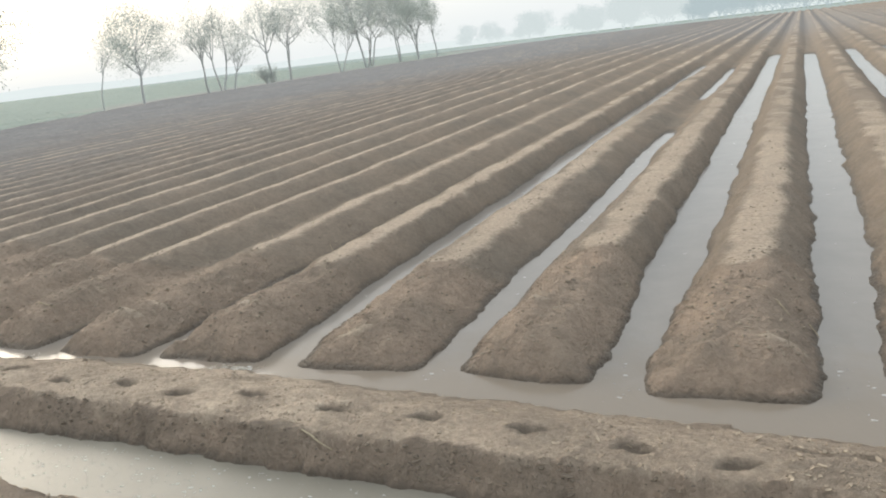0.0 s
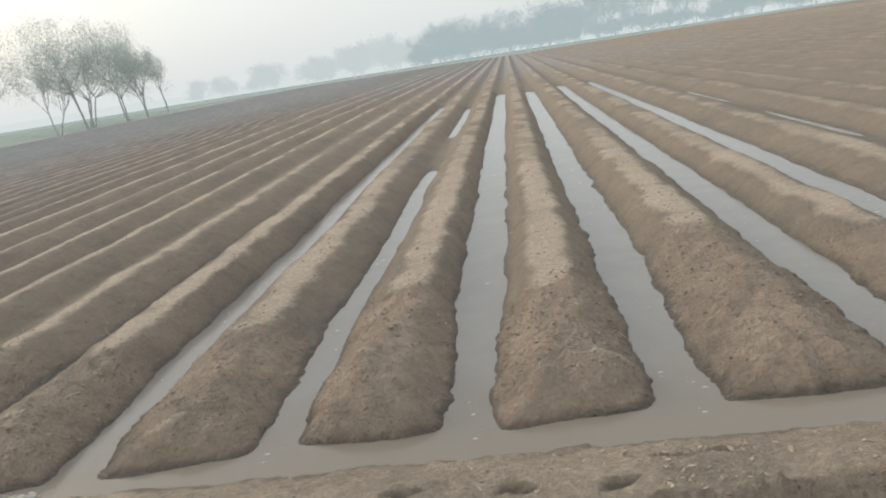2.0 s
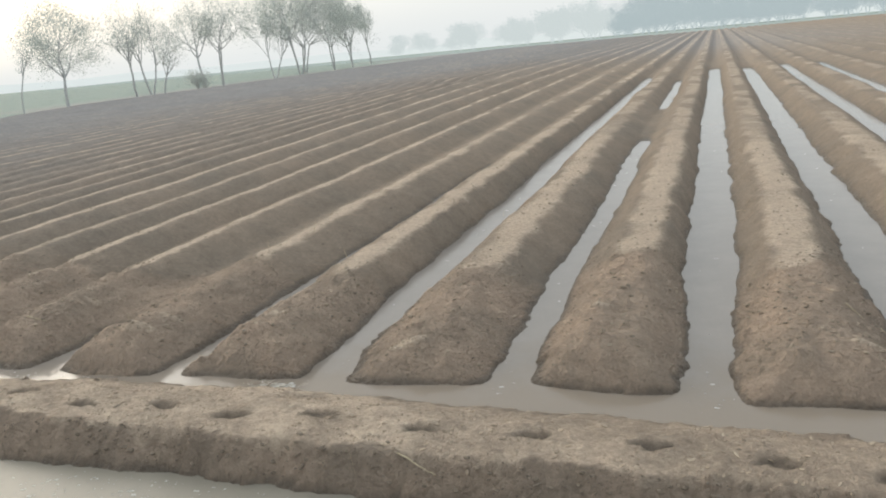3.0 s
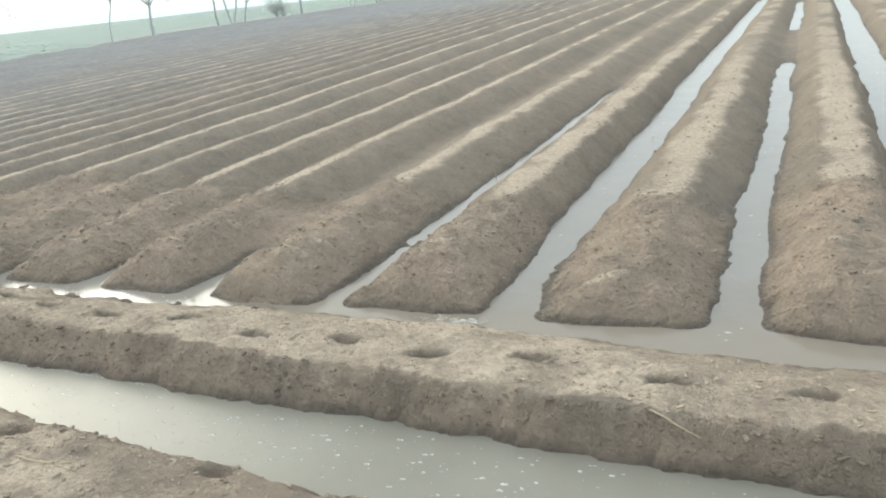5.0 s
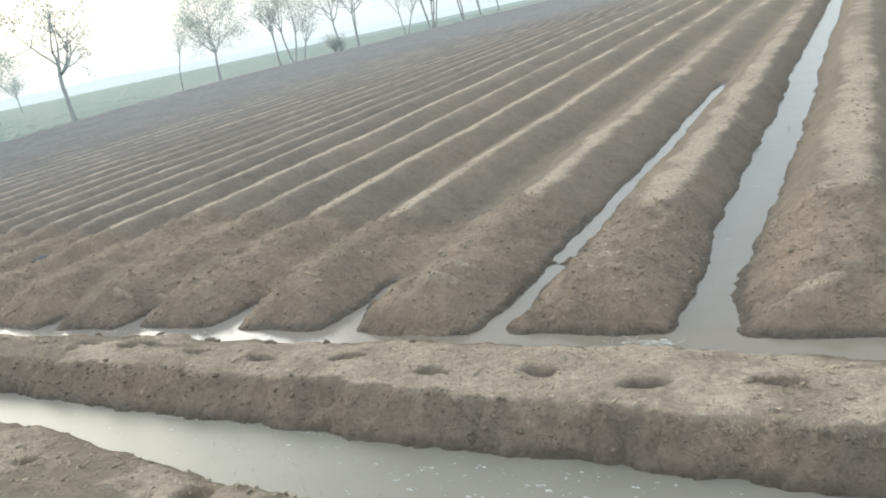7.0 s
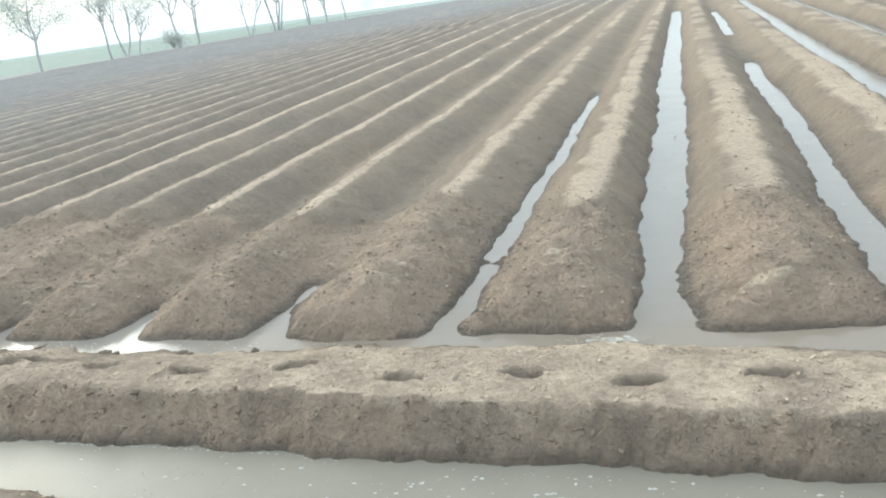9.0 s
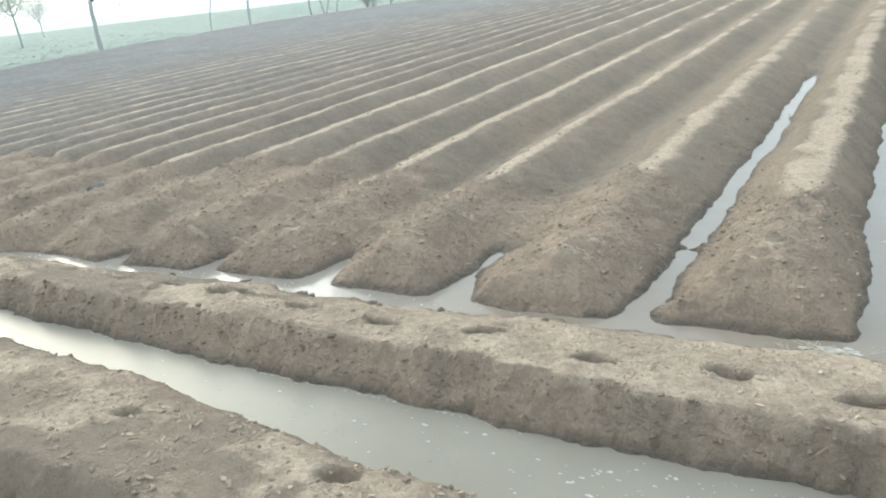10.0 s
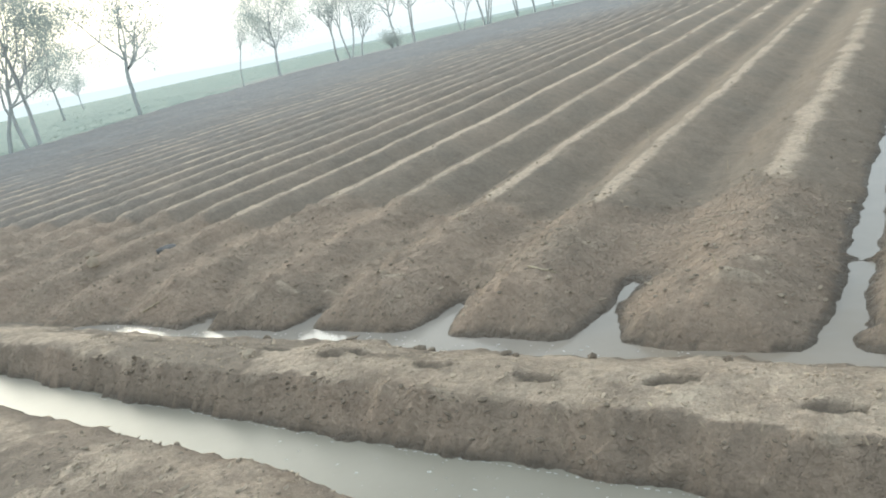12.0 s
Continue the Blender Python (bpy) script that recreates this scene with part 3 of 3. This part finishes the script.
# x, y, height, stems, clear trunk share, spread, leaves, lean, leaf size, label
for k, (x, y, hgt, stems, clear, spread, leaves, lean, size, label) in enumerate([
        (-37.9, 16.9, 7.0, 1, 0.30, 0.9, 4200, 0.30, 0.038, light), (-37.3, 17.5, 11.0, 1, 0.28, 0.85, 17000, 0.12, 0.045, feather), (-36.7, 17.7, 10.0, 1, 0.30, 0.85, 15000, 0.20, 0.045, feather),
        (-43.0, 29.0, 9.4, 1, 0.32, 1.2, 3600, 0.06, 0.065, sparse), (-46, 42.3, 5.0, 1, 0.70, 0.45, 350, 0.05, 0.05, sparse), (-45, 45.9, 8.4, 1, 0.28, 1.05, 18000, 0.06, 0.05, round_),
        (-45, 54.8, 6.8, 1, 0.45, 0.60, 1500, 0.25, 0.055, light), (-45, 57.2, 9.8, 2, 0.38, 1.0, 7000, 0.10, 0.055, light), (-46, 60.5, 5.6, 1, 0.4, 0.6, 1100, 0.10, 0.055, sparse),
        (-45, 66.6, 9.8, 1, 0.42, 1.05, 5000, 0.12, 0.06, light), (-45, 70.0, 11.0, 2, 0.38, 1.0, 7500, 0.10, 0.06, light), (-44.5, 64.5, 1.9, 4, 0.2, 0.9, 1500, 0.2, 0.07, bush),
        (-45, 83.0, 9.5, 2, 0.34, 0.5, 5500, 0.12, 0.07, light), (-45, 90.8, 14.5, 3, 0.30, 1.1, 17000, 0.14, 0.075, round_), (-47, 96.7, 12.5, 2, 0.32, 1.0, 10000, 0.12, 0.075, round_),
        (-45, 103.1, 15.0, 2, 0.30, 1.1, 16000, 0.12, 0.08, round_), (-45, 110.8, 12.5, 2, 0.36, 0.5, 7000, 0.1, 0.08, light), (-46, 113.5, 11.5, 1, 0.36, 0.55, 6000, 0.1, 0.08, light), (-45, 120.2, 10.0, 1, 0.42, 0.5, 3500, 0.1, 0.08, light),
        (-72, 44, 7.0, 1, 0.42, 1.25, 7000, 0.2, 0.07, round_), (-112, 76, 6.0, 1, 0.4, 0.9, 3000, 0.1, 0.07, round_), (-38.3, 14.9, 9.5, 1, 0.4, 0.8, 8000, 0.03, 0.04, light)]):
    t_ob = tree(77 if k == 3 else 100 + k, hgt, stems, clear, spread, int(leaves * (1.0 if label in (feather, sparse) else 0.75)), leaf_size=size, lean=lean, droop=0.5 if label == feather else 0.0, label=label, slim=0.055 if clear > 0.6 else 0.15 if k == 3 else 0.10 if label == feather else None, leader=1.0 if label == round_ else 0.5 if k == 3 else 0.55, clump=0.38 if label == round_ else 0.28)
    t_ob.matrix_basis = pose(x, y, 0.05, 0, 0, 180 if k == 21 else 0)
    if label == bush:
        t_ob.name = "bush"
        tagged(t_ob, category="bush")

# far line of trees across the end of the field: the backdrop
rng = random.Random(9)
backdrop = tagged(new("backdrop"), "pale hazy line of distant trees beyond the field", "distant trees", kind="structure")


def far_crown(seed, height, clear, spread, material):
    t = tree(seed, height, 2, clear, spread, 5200, leaf_size=0.16, leaf_material=material, clump=0.55, slim=0.16)
    meshes = [c.data for c in t.children]
    for me in meshes:
        me.materials[0] = material
    for c in list(t.children) + [t]:
        bpy.data.objects.remove(c)
    return meshes


SMALL = [far_crown(300 + q, hh, 0.22, 0.9, HAZIER_FAR_LEAF) for q, hh in enumerate((7.5, 8.5, 9.5))]
WOOD = [far_crown(310 + q, hh, 0.06, 0.75, HAZED_FAR_LEAF) for q, hh in enumerate((9, 11, 12.5, 14))]
TALL = [far_crown(320 + q, hh, 0.12, 0.55, HAZED_FAR_LEAF) for q, hh in enumerate((14, 16.5, 18))]


def far_tree(meshes, x, y, scale=1.0, wide=1.1):
    root = new("distant_tree")
    root.parent = backdrop
    root.matrix_basis = pose(x, y, 0.0, 0, 0, rng.uniform(0, 360)) @ Matrix.Diagonal((scale * wide, scale * wide, scale, 1))
    for me, nm in zip(meshes, ("trunk", "crown")):
        part(nm, me, root)


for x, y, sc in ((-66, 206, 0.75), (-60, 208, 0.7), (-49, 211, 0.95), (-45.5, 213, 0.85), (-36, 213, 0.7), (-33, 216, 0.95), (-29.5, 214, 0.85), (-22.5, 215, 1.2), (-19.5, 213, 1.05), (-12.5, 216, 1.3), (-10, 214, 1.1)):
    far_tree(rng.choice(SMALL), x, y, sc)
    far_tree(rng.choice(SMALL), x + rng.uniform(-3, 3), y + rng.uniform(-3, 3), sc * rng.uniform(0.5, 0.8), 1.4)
for k in range(22):
    far_tree(rng.choice(WOOD), -4 + k * 2.3 + rng.uniform(-1, 1), 224 + rng.uniform(-8, 8), rng.uniform(0.75, 1.1) * (0.8 if k in (0, 1, 13, 14) else 1.0))
    far_tree(rng.choice(WOOD), -4 + k * 2.3 + rng.uniform(-1, 1), 212 + rng.uniform(-4, 4), rng.uniform(0.4, 0.75), 1.5)
for k in range(34):
    gap = k in (4, 9, 10, 15, 21, 22, 28)
    far_tree(rng.choice(WOOD if gap else TALL), 48 + k * 3.1 + rng.uniform(-1.4, 1.4), 208 - 0.32 * k * 3.1 + rng.uniform(-6, 6), rng.uniform(0.4, 0.6) if gap else rng.uniform(0.8, 1.2))
    far_tree(rng.choice(WOOD), 48 + k * 3.1 + rng.uniform(-2, 2), 204 - 0.32 * k * 3.1 + rng.uniform(-4, 4), rng.uniform(0.35, 0.6), 1.7)


# added ring round the horizon whose pale glow imitates haze
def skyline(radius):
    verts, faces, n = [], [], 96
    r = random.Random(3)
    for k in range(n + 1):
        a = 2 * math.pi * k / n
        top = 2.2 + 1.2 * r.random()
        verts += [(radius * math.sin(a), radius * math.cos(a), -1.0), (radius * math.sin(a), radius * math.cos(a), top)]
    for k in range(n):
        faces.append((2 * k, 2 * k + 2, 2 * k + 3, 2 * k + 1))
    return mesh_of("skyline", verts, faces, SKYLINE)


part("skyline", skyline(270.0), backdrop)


# ---- green crop beyond the field ----
def crop_band(name, outline_near, outline_far, count, seed, label, height, material):
    r = random.Random(seed)
    verts, faces = [], []
    n = len(outline_near)
    for k in range(count):
        q = r.uniform(0, n - 1.001)
        i, f = int(q), q % 1
        a = Vector(outline_near[i]).lerp(Vector(outline_near[i + 1]), f)
        b = Vector(outline_far[i]).lerp(Vector(outline_far[i + 1]), f)
        p = a.lerp(b, r.random() ** 1.6)
        w, hh, ang = r.uniform(0.15, 0.5), height * r.uniform(0.5, 1.2), r.uniform(0, math.pi)
        dx, dy = math.cos(ang) * w, math.sin(ang) * w
        base = len(verts)
        verts += [(p.x - dx, p.y - dy, 0.0), (p.x + dx, p.y + dy, 0.0), (p.x + dx * 0.4 + r.gauss(0, 0.1), p.y + dy * 0.4, hh), (p.x - dx * 0.6, p.y - dy * 0.6 + r.gauss(0, 0.1), hh * 0.8)]
        faces.append((base, base + 1, base + 2, base + 3))
    return tagged(new(name, mesh_of(name, verts, faces, material, False)), label, "crop", kind="stuff")


crop_band("green_crop", [(-30, -9), (-35, 14), (-40.5, 28), (-44, 45), (-45, 80), (-46, 130), (-56, 200)], [(-160, -9), (-160, 14), (-160, 40), (-160, 80), (-160, 130), (-160, 180), (-160, 230)], 30000, 5, "low green crop beside the ploughed field", 0.06, CROP)
crop_band("green_crop", [(-160, 168), (-60, 166), (20, 167), (90, 168), (220, 170)], [(-160, 215), (-60, 205), (20, 205), (90, 190), (220, 180)], 36000, 6, "low green crop at the far end", 0.3, HAZED_FAR_CROP)


# ---- small things ----
def height_at(x, y):
    return float(terrain(np.array([x]), np.array([y]))[0][0])


def clod_mesh(seed):
    r = random.Random(seed)
    bm = bmesh.new()
    bmesh.ops.create_icosphere(bm, subdivisions=1, radius=1.0)
    sx, sy, sz = r.uniform(0.8, 1.4), r.uniform(0.6, 1.1), r.uniform(0.4, 0.7)
    if seed % 3 == 0:
        sx, sy, sz = 1.6, 0.8, 0.22                  # a flat flake of crust
    for v in bm.verts:
        v.co *= r.uniform(0.62, 1.2)
        v.co = Vector((v.co.x * sx, v.co.y * sy, v.co.z * sz))
    me = bpy.data.meshes.new("clod")
    bm.to_mesh(me)
    bm.free()
    me.materials.append(CLOD)
    return me


CLOD = plain("soil_clod", (0.245, 0.206, 0.163), (0.35, 0.292, 0.228), 18, 0.95, 0.8, 0.01)
def vary(m, low, high):
    """Let each piece be a little lighter or darker than the next."""
    n, l = m.node_tree.nodes, m.node_tree.links
    p = n["Principled BSDF"]
    isle = n.new("ShaderNodeNewGeometry").outputs["Random Per Island"]
    was = p.inputs["Base Color"].links[0].from_socket
    l.new(mix(n, l, 1.0, was, ramp(n, l, isle, [(0.0, low), (1.0, high)]), "MULTIPLY"), p.inputs["Base Color"])


vary(CLOD, (0.7, 0.7, 0.7), (1.2, 1.2, 1.18))
DAMP = plain("damp_clod", (0.155, 0.128, 0.100), (0.24, 0.198, 0.155), 18, 0.9, 0.8, 0.01)
CLODS = [clod_mesh(40 + k) for k in range(8)]
DAMP_CLODS = [me.copy() for me in CLODS]
for me in DAMP_CLODS:
    me.materials[0] = DAMP
rng = random.Random(21)


def clod_place():
    zone = rng.random()
    if zone < 0.09:                                   # bund face and top
        x = rng.uniform(-8.5, 1.8)
        f = float(np.interp(x, *BUND_FRONT))
        c = float(np.interp(x, *CANAL_FAR))
        return x, rng.uniform(c + 0.03, f - 0.005) if rng.random() < 0.9 else rng.uniform(f, f + 0.6)
    if zone < 0.17:                                   # near bank
        x = rng.uniform(-7.5, -2.0)
        c = float(np.interp(x, *CANAL_NEAR))
        return x, c - rng.uniform(0.04, 0.8)
    x = rng.uniform(-11, 3.4)                         # dug ridge ends
    return x, rng.uniform(0.0, 1.0) ** 1.2 * float(np.interp(x, *MOUND)) * 1.2 if rng.random() < 0.6 else rng.uniform(0.5, 8.0)


pts = np.array([clod_place() for _ in range(11500)])
zs = terrain(pts[:, 0], pts[:, 1])[0]
on_face = (pts[:, 1] < np.interp(pts[:, 0], *BUND_FRONT)) & (pts[:, 1] > np.interp(pts[:, 0], *CANAL_FAR))
keep = [(x, y, z, damp) for (x, y), z, damp in zip(pts, zs, on_face) if z > 0.025]
for k, (x, y, z, damp) in enumerate(keep[:300]):
    r = rng.uniform(0.010, 0.024) * (1.6 if rng.random() < 0.08 else 1.0)
    ob = new("clod", (DAMP_CLODS if damp else CLODS)[k % 8])
    ob.parent = ground
    ob.matrix_basis = pose(x, y, z + r * 0.15, rng.uniform(-20, 20), rng.uniform(-20, 20), rng.uniform(0, 360)) @ Matrix.Diagonal((r, r, r, 1))
shapes = [([v.co.copy() for v in me.vertices], [tuple(p.vertices) for p in me.polygons]) for me in CLODS]
for on_damp, material, label in ((False, CLOD, "scattered crumbs of dry soil"), (True, DAMP, "scattered crumbs of damp soil on the bund's face")):
    cv, cf_ = [], []
    for k, (x, y, z, damp) in enumerate(keep[300:]):
        if bool(damp) != on_damp:
            continue
        vs, fs = shapes[k % 8]
        r = 0.004 + 0.018 * rng.random() ** 2.5
        m = pose(x, y, z + r * 0.1, rng.uniform(-30, 30), 0, rng.uniform(0, 360)) @ Matrix.Diagonal((r, r, r, 1))
        b = len(cv)
        cv += [tuple(m @ v) for v in vs]
        cf_ += [tuple(b + q for q in f) for f in fs]
    tagged(part("crumbs", mesh_of("crumbs", cv, cf_, material, False), ground), label, kind="stuff")


# curled flakes of dried crust on the bund, the near bank and the dug ridge ends
FLAKE = plain("crust_flake", (0.36, 0.298, 0.230), (0.47, 0.390, 0.302), 25, 0.95, 0.5, 0.004)
vary(FLAKE, (0.72, 0.72, 0.72), (1.12, 1.12, 1.1))
rng = random.Random(52)
spot = []
for k in range(4200):
    zone = rng.random()
    x = rng.uniform(-8.8, 2.0)
    if zone < 0.55:
        f, hs_ = float(np.interp(x, *BUND_FRONT)), float(np.interp(x, *HEAD_SHORE))
        y = rng.uniform(f + 0.01, hs_ - 0.12)
    elif zone < 0.75:
        x = rng.uniform(-7.5, -2.0)
        y = float(np.interp(x, *CANAL_NEAR)) - rng.uniform(0.12, 0.7)
    else:
        y = rng.uniform(0.15, 1.1) * float(np.interp(x, *MOUND))
    spot.append((x, y))
spot = np.array(spot)
clumped = fbm(spot[:, 0], spot[:, 1], 2.2, 3, 131) > -0.15
kv, kf = [], []
for (x, y), z, keep_it in zip(spot, terrain(spot[:, 0], spot[:, 1])[0], clumped):
    if z < 0.05 or not keep_it:
        continue
    r, b, n = 0.003 + 0.008 * rng.random() ** 2.5, len(kv), rng.randint(5, 7)
    m = pose(x, y, z + 0.003 + 0.12 * r, rng.gauss(0, 14), rng.gauss(0, 14), rng.uniform(0, 360))
    long_ = rng.uniform(1.0, 2.4)
    rim = [Vector((math.cos(6.283 * q / n) * r * long_ * rng.uniform(0.6, 1.2), math.sin(6.283 * q / n) * r * rng.uniform(0.6, 1.2), 0.15 * r * rng.random())) for q in range(n)]
    kv += [tuple(m @ v) for v in rim] + [tuple(m @ (v * 0.92 - Vector((0, 0, 0.005)))) for v in rim]
    kf += [tuple(range(b, b + n))] + [(b + q, b + n + q, b + n + (q + 1) % n, b + (q + 1) % n) for q in range(n)]
tagged(part("flakes", mesh_of("flakes", kv, kf, FLAKE, False), ground), "curled flakes of pale dried crust", kind="stuff")


def rod(name, a, b, radius, material, bends=3, seed=0, sides=5):
    r = random.Random(seed)
    path = []
    for k in range(bends + 1):
        p = Vector(a).lerp(Vector(b), k / bends)
        if 0 < k < bends:
            p += Vector((r.gauss(0, 1), r.gauss(0, 1), abs(r.gauss(0, 1)))) * (Vector(b) - Vector(a)).length * 0.012
        path.append(p)
    v, f = [], []
    tube(v, f, path, [radius * (1 - 0.45 * k / bends) for k in range(bends + 1)], sides)
    f += [tuple(range(sides))[::-1], tuple(range(len(v) - sides, len(v)))]
    return mesh_of(name, [tuple(p) for p in v], f, material)


def lay(name, x0, y0, x1, y1, radius, label, category, seed):
    z0, z1 = height_at(x0, y0), height_at(x1, y1)
    c = Vector(((x0 + x1) / 2, (y0 + y1) / 2, 0))
    ob = new(name, rod(name, Vector((x0, y0, max(z0, 0) + radius)) - c, Vector((x1, y1, max(z1, 0) + radius)) - c, radius, STRAW, 4, seed))
    ob.matrix_basis = Matrix.Translation(c)
    return tagged(ob, label, category)


lay("stick", -1.75, -1.30, -1.54, -1.345, 0.0055, "pale dry stick lying on the bund's face", "stick", 1)
lay("twig", -2.99, -0.25, -2.90, -0.36, 0.004, "pale broken twig at the channel's edge", "twig", 2)
lay("twig", -2.90, -0.36, -2.95, -0.30, 0.003, "pale broken twig at the channel's edge", "twig", 3)
lay("twig", -4.62, -0.98, -4.50, -1.08, 0.004, "thin dry twig on the bund", "twig", 5)
lay("twig", -4.46, -2.12, -4.04, -2.17, 0.0035, "crooked dry twig lying on the near bank", "twig", 6)
lay("twig", -4.24, -2.17, -4.13, -2.10, 0.003, "thin dry twig on the near bank", "twig", 7)
lay("twig", 0.85, 0.86, 0.93, 0.72, 0.005, "dark dry twig on a ridge", "twig", 8)
lay("twig", 1.06, 0.80, 1.11, 0.68, 0.005, "dark dry twig on a ridge", "twig", 9)
lay("twig", 0.60, 4.35, 0.66, 4.0, 0.005, "pale dry straw stalk on a ridge", "twig", 10)
lay("twig", -5.62, 0.36, -5.45, 0.38, 0.008, "pale broken stalk on a dug ridge end", "twig", 11)
lay("twig", -8.9, 0.05, -8.65, 0.12, 0.008, "pale stalk at the channel's edge", "twig", 12)


def stalk(x, y, hgt, seed):
    ob = new("dry_stalk", rod("dry_stalk", (0, 0, -0.02), (hgt * 0.25, 0.01, hgt), 0.004, STRAW, 4, seed))
    ob.matrix_basis = pose(x, y, height_at(x, y), 0, 0, 70 * seed)
    return tagged(ob, "short dry stalk standing in ridge soil", "stalk", "dry stalks on the ridges")


for k, (x, y, hgt) in enumerate([(-4.14, 3.06, 0.12), (-4.76, 3.07, 0.09), (-4.5, 0.26, 0.08), (-3.35, 2.1, 0.10), (-6.6, 1.42, 0.07), (-2.2, 4.6, 0.10), (-3.3, 5.2, 0.10), (-5.6, 4.0, 0.10)]):
    stalk(x, y, hgt, k)


def lump(name, x, y, r, shape, material, label, category):
    ob = new(name, CLODS[shape].copy())
    ob.data.materials[0] = material
    ob.matrix_basis = pose(x, y, height_at(x, y) + r * 0.25, 0, 0, 40) @ Matrix.Diagonal((r, r, r * 1.6, 1))
    return tagged(ob, label, category)


DARK = plain("dark_clod", (0.10, 0.098, 0.10), (0.16, 0.155, 0.155), 14, 0.9, 0.8, 0.02)
lump("soil_lump", -9.9, 1.28, 0.13, 1, DARK, "large dark lump of earth on the dug ridge end", "soil lump")
lump("soil_lump", -6.96, -0.77, 0.055, 3, CLOD, "dark clod sitting on the bund top", "soil lump")
for k, (x, y, r) in enumerate(((-6.12, -0.27, 0.040), (-6.02, -0.30, 0.028), (-5.56, -0.30, 0.036), (-5.48, -0.33, 0.024), (-5.06, -0.31, 0.030), (-6.62, -0.24, 0.034), (-7.35, -0.22, 0.030), (-4.40, -0.33, 0.026))):
    lump("soil_lump", x, y, r, k, DAMP, "dark damp clod at the channel's edge", "soil lump")
lump("soil_lump", -10.9, 1.15, 0.09, 4, CLOD, "large clod among the ridge ends", "soil lump")
lump("soil_lump", -10.35, 0.75, 0.07, 6, CLOD, "large clod among the ridge ends", "soil lump")

for k, (x, y, r) in enumerate(((-3.02, -0.215, 0.026), (-2.95, -0.23, 0.030), (-2.89, -0.21, 0.022))):
    ob = lump("scum_clump", x, y, r, k, PALE, "pale clump of scum and straw caught in the channel", "scum")
    ob.location.z = 0.004

hv, hf = [], []
rng = random.Random(77)
for k in range(34):
    x, y, a, ln = rng.gauss(-3.06, 0.09), rng.gauss(-0.25, 0.03), rng.uniform(0, 3.14), rng.uniform(0.03, 0.10)
    z = max(0.0, height_at(x, y)) + rng.uniform(0.001, 0.012)
    tube(hv, hf, [Vector((x, y, z)), Vector((x + math.cos(a) * ln, y + math.sin(a) * ln, z + rng.uniform(-0.004, 0.012)))], [0.0014, 0.0009], 4)
tagged(new("straw_heap", mesh_of("straw_heap", [tuple(v) for v in hv], hf, PALE, False)), "small heap of washed-up pale straw in the channel", "straw", kind="stuff")

sv, sf = [], []
rng = random.Random(33)
for k in range(260):
    x, y = clod_place()
    ang, ln = rng.uniform(0, math.pi), rng.uniform(0.015, 0.06)
    x1, y1 = x + math.cos(ang) * ln, y + math.sin(ang) * ln
    z0, z1 = terrain(np.array([x, x1]), np.array([y, y1]))[0]
    if min(z0, z1) > 0.02:
        tube(sv, sf, [Vector((x, y, z0 + 0.004)), Vector((x1, y1, z1 + 0.006))], [0.0013, 0.0010], 3)
tagged(new("straw_bits", mesh_of("straw_bits", [tuple(v) for v in sv], sf, STRAW, False)), "scattered bits of pale dry straw on soil", "straw", kind="stuff")

# foam flecks drifting on the water, and pale flecks painted as glints
fv, ff = [], []
rng = random.Random(8)


def fleck(x, y, z, r):
    b, n = len(fv), 7
    stretch, a0 = rng.uniform(1.0, 2.2), rng.uniform(0, 1)
    fv.append((x, y, z + 0.004))
    for q in range(n):
        a = a0 + 2 * math.pi * q / n
        rr = r * rng.uniform(0.55, 1.2)
        fv.append((x + math.cos(a) * rr * stretch, y + math.sin(a) * rr, z + 0.0008))
    ff.extend((b, b + 1 + q, b + 1 + (q + 1) % n) for q in range(n))


for k in range(520):
    x = rng.gauss(-3.2, 1.3)
    a, b = float(np.interp(x, *CANAL_FAR)), float(np.interp(x, *CANAL_NEAR))
    fleck(x, b + (a - b) * rng.uniform(0.06, 0.9), 0.002, 0.0016 + 0.008 * rng.random() ** 3)
for k in range(160):
    fs = rng.choice([f for f in FURROWS if f[2] > 0.09])
    y = rng.uniform(-0.3, 9) if rng.random() < 0.6 else rng.uniform(-0.4, 0.3)
    x = fs[0] + SKEW * y + rng.uniform(-0.6, 0.6) * fs[2]
    if height_at(x, y) < -0.02:
        fleck(x, y, 0.0, 0.003 + 0.014 * rng.random() ** 3)
# pale flecks imitating bright streaks and glints on the head channel
for k in range(150):
    x = rng.uniform(-9.3, -4.6)
    y = float(np.interp(x, *HEAD_SHORE)) + rng.uniform(0.0, 0.12)
    if height_at(x, y) < 0.004:
        fleck(x, y, 0.0, 0.002 + 0.006 * rng.random() ** 2)
for k in range(46):
    fleck(rng.gauss(-2.98, 0.05), rng.gauss(-0.22, 0.018), 0.001 + 0.004 * rng.random(), 0.006 + 0.014 * rng.random())
# line of pale flecks painting the bright reflection at the bund's waterline
fx = np.array([-8.6 + 4.4 * rng.random() for _ in range(260)])
fy = np.interp(fx, *CANAL_FAR)
reach = fy[:, None] - 0.004 * np.arange(30)          # step out from the bund's foot to open water
open_water = terrain(np.repeat(fx, 30), reach.ravel())[0].reshape(-1, 30) < 0.0
for x, row, wet_row in zip(fx, reach, open_water):
    if wet_row.any() and rng.random() < 0.6:
        fleck(float(x), float(row[wet_row.argmax()]) - 0.006, 0.002, 0.002 + 0.004 * rng.random())
tagged(new("foam_flecks", mesh_of("foam_flecks", fv, ff, FOAM, False)), "small pale foam flecks and painted glints on silty water", "foam", kind="stuff")
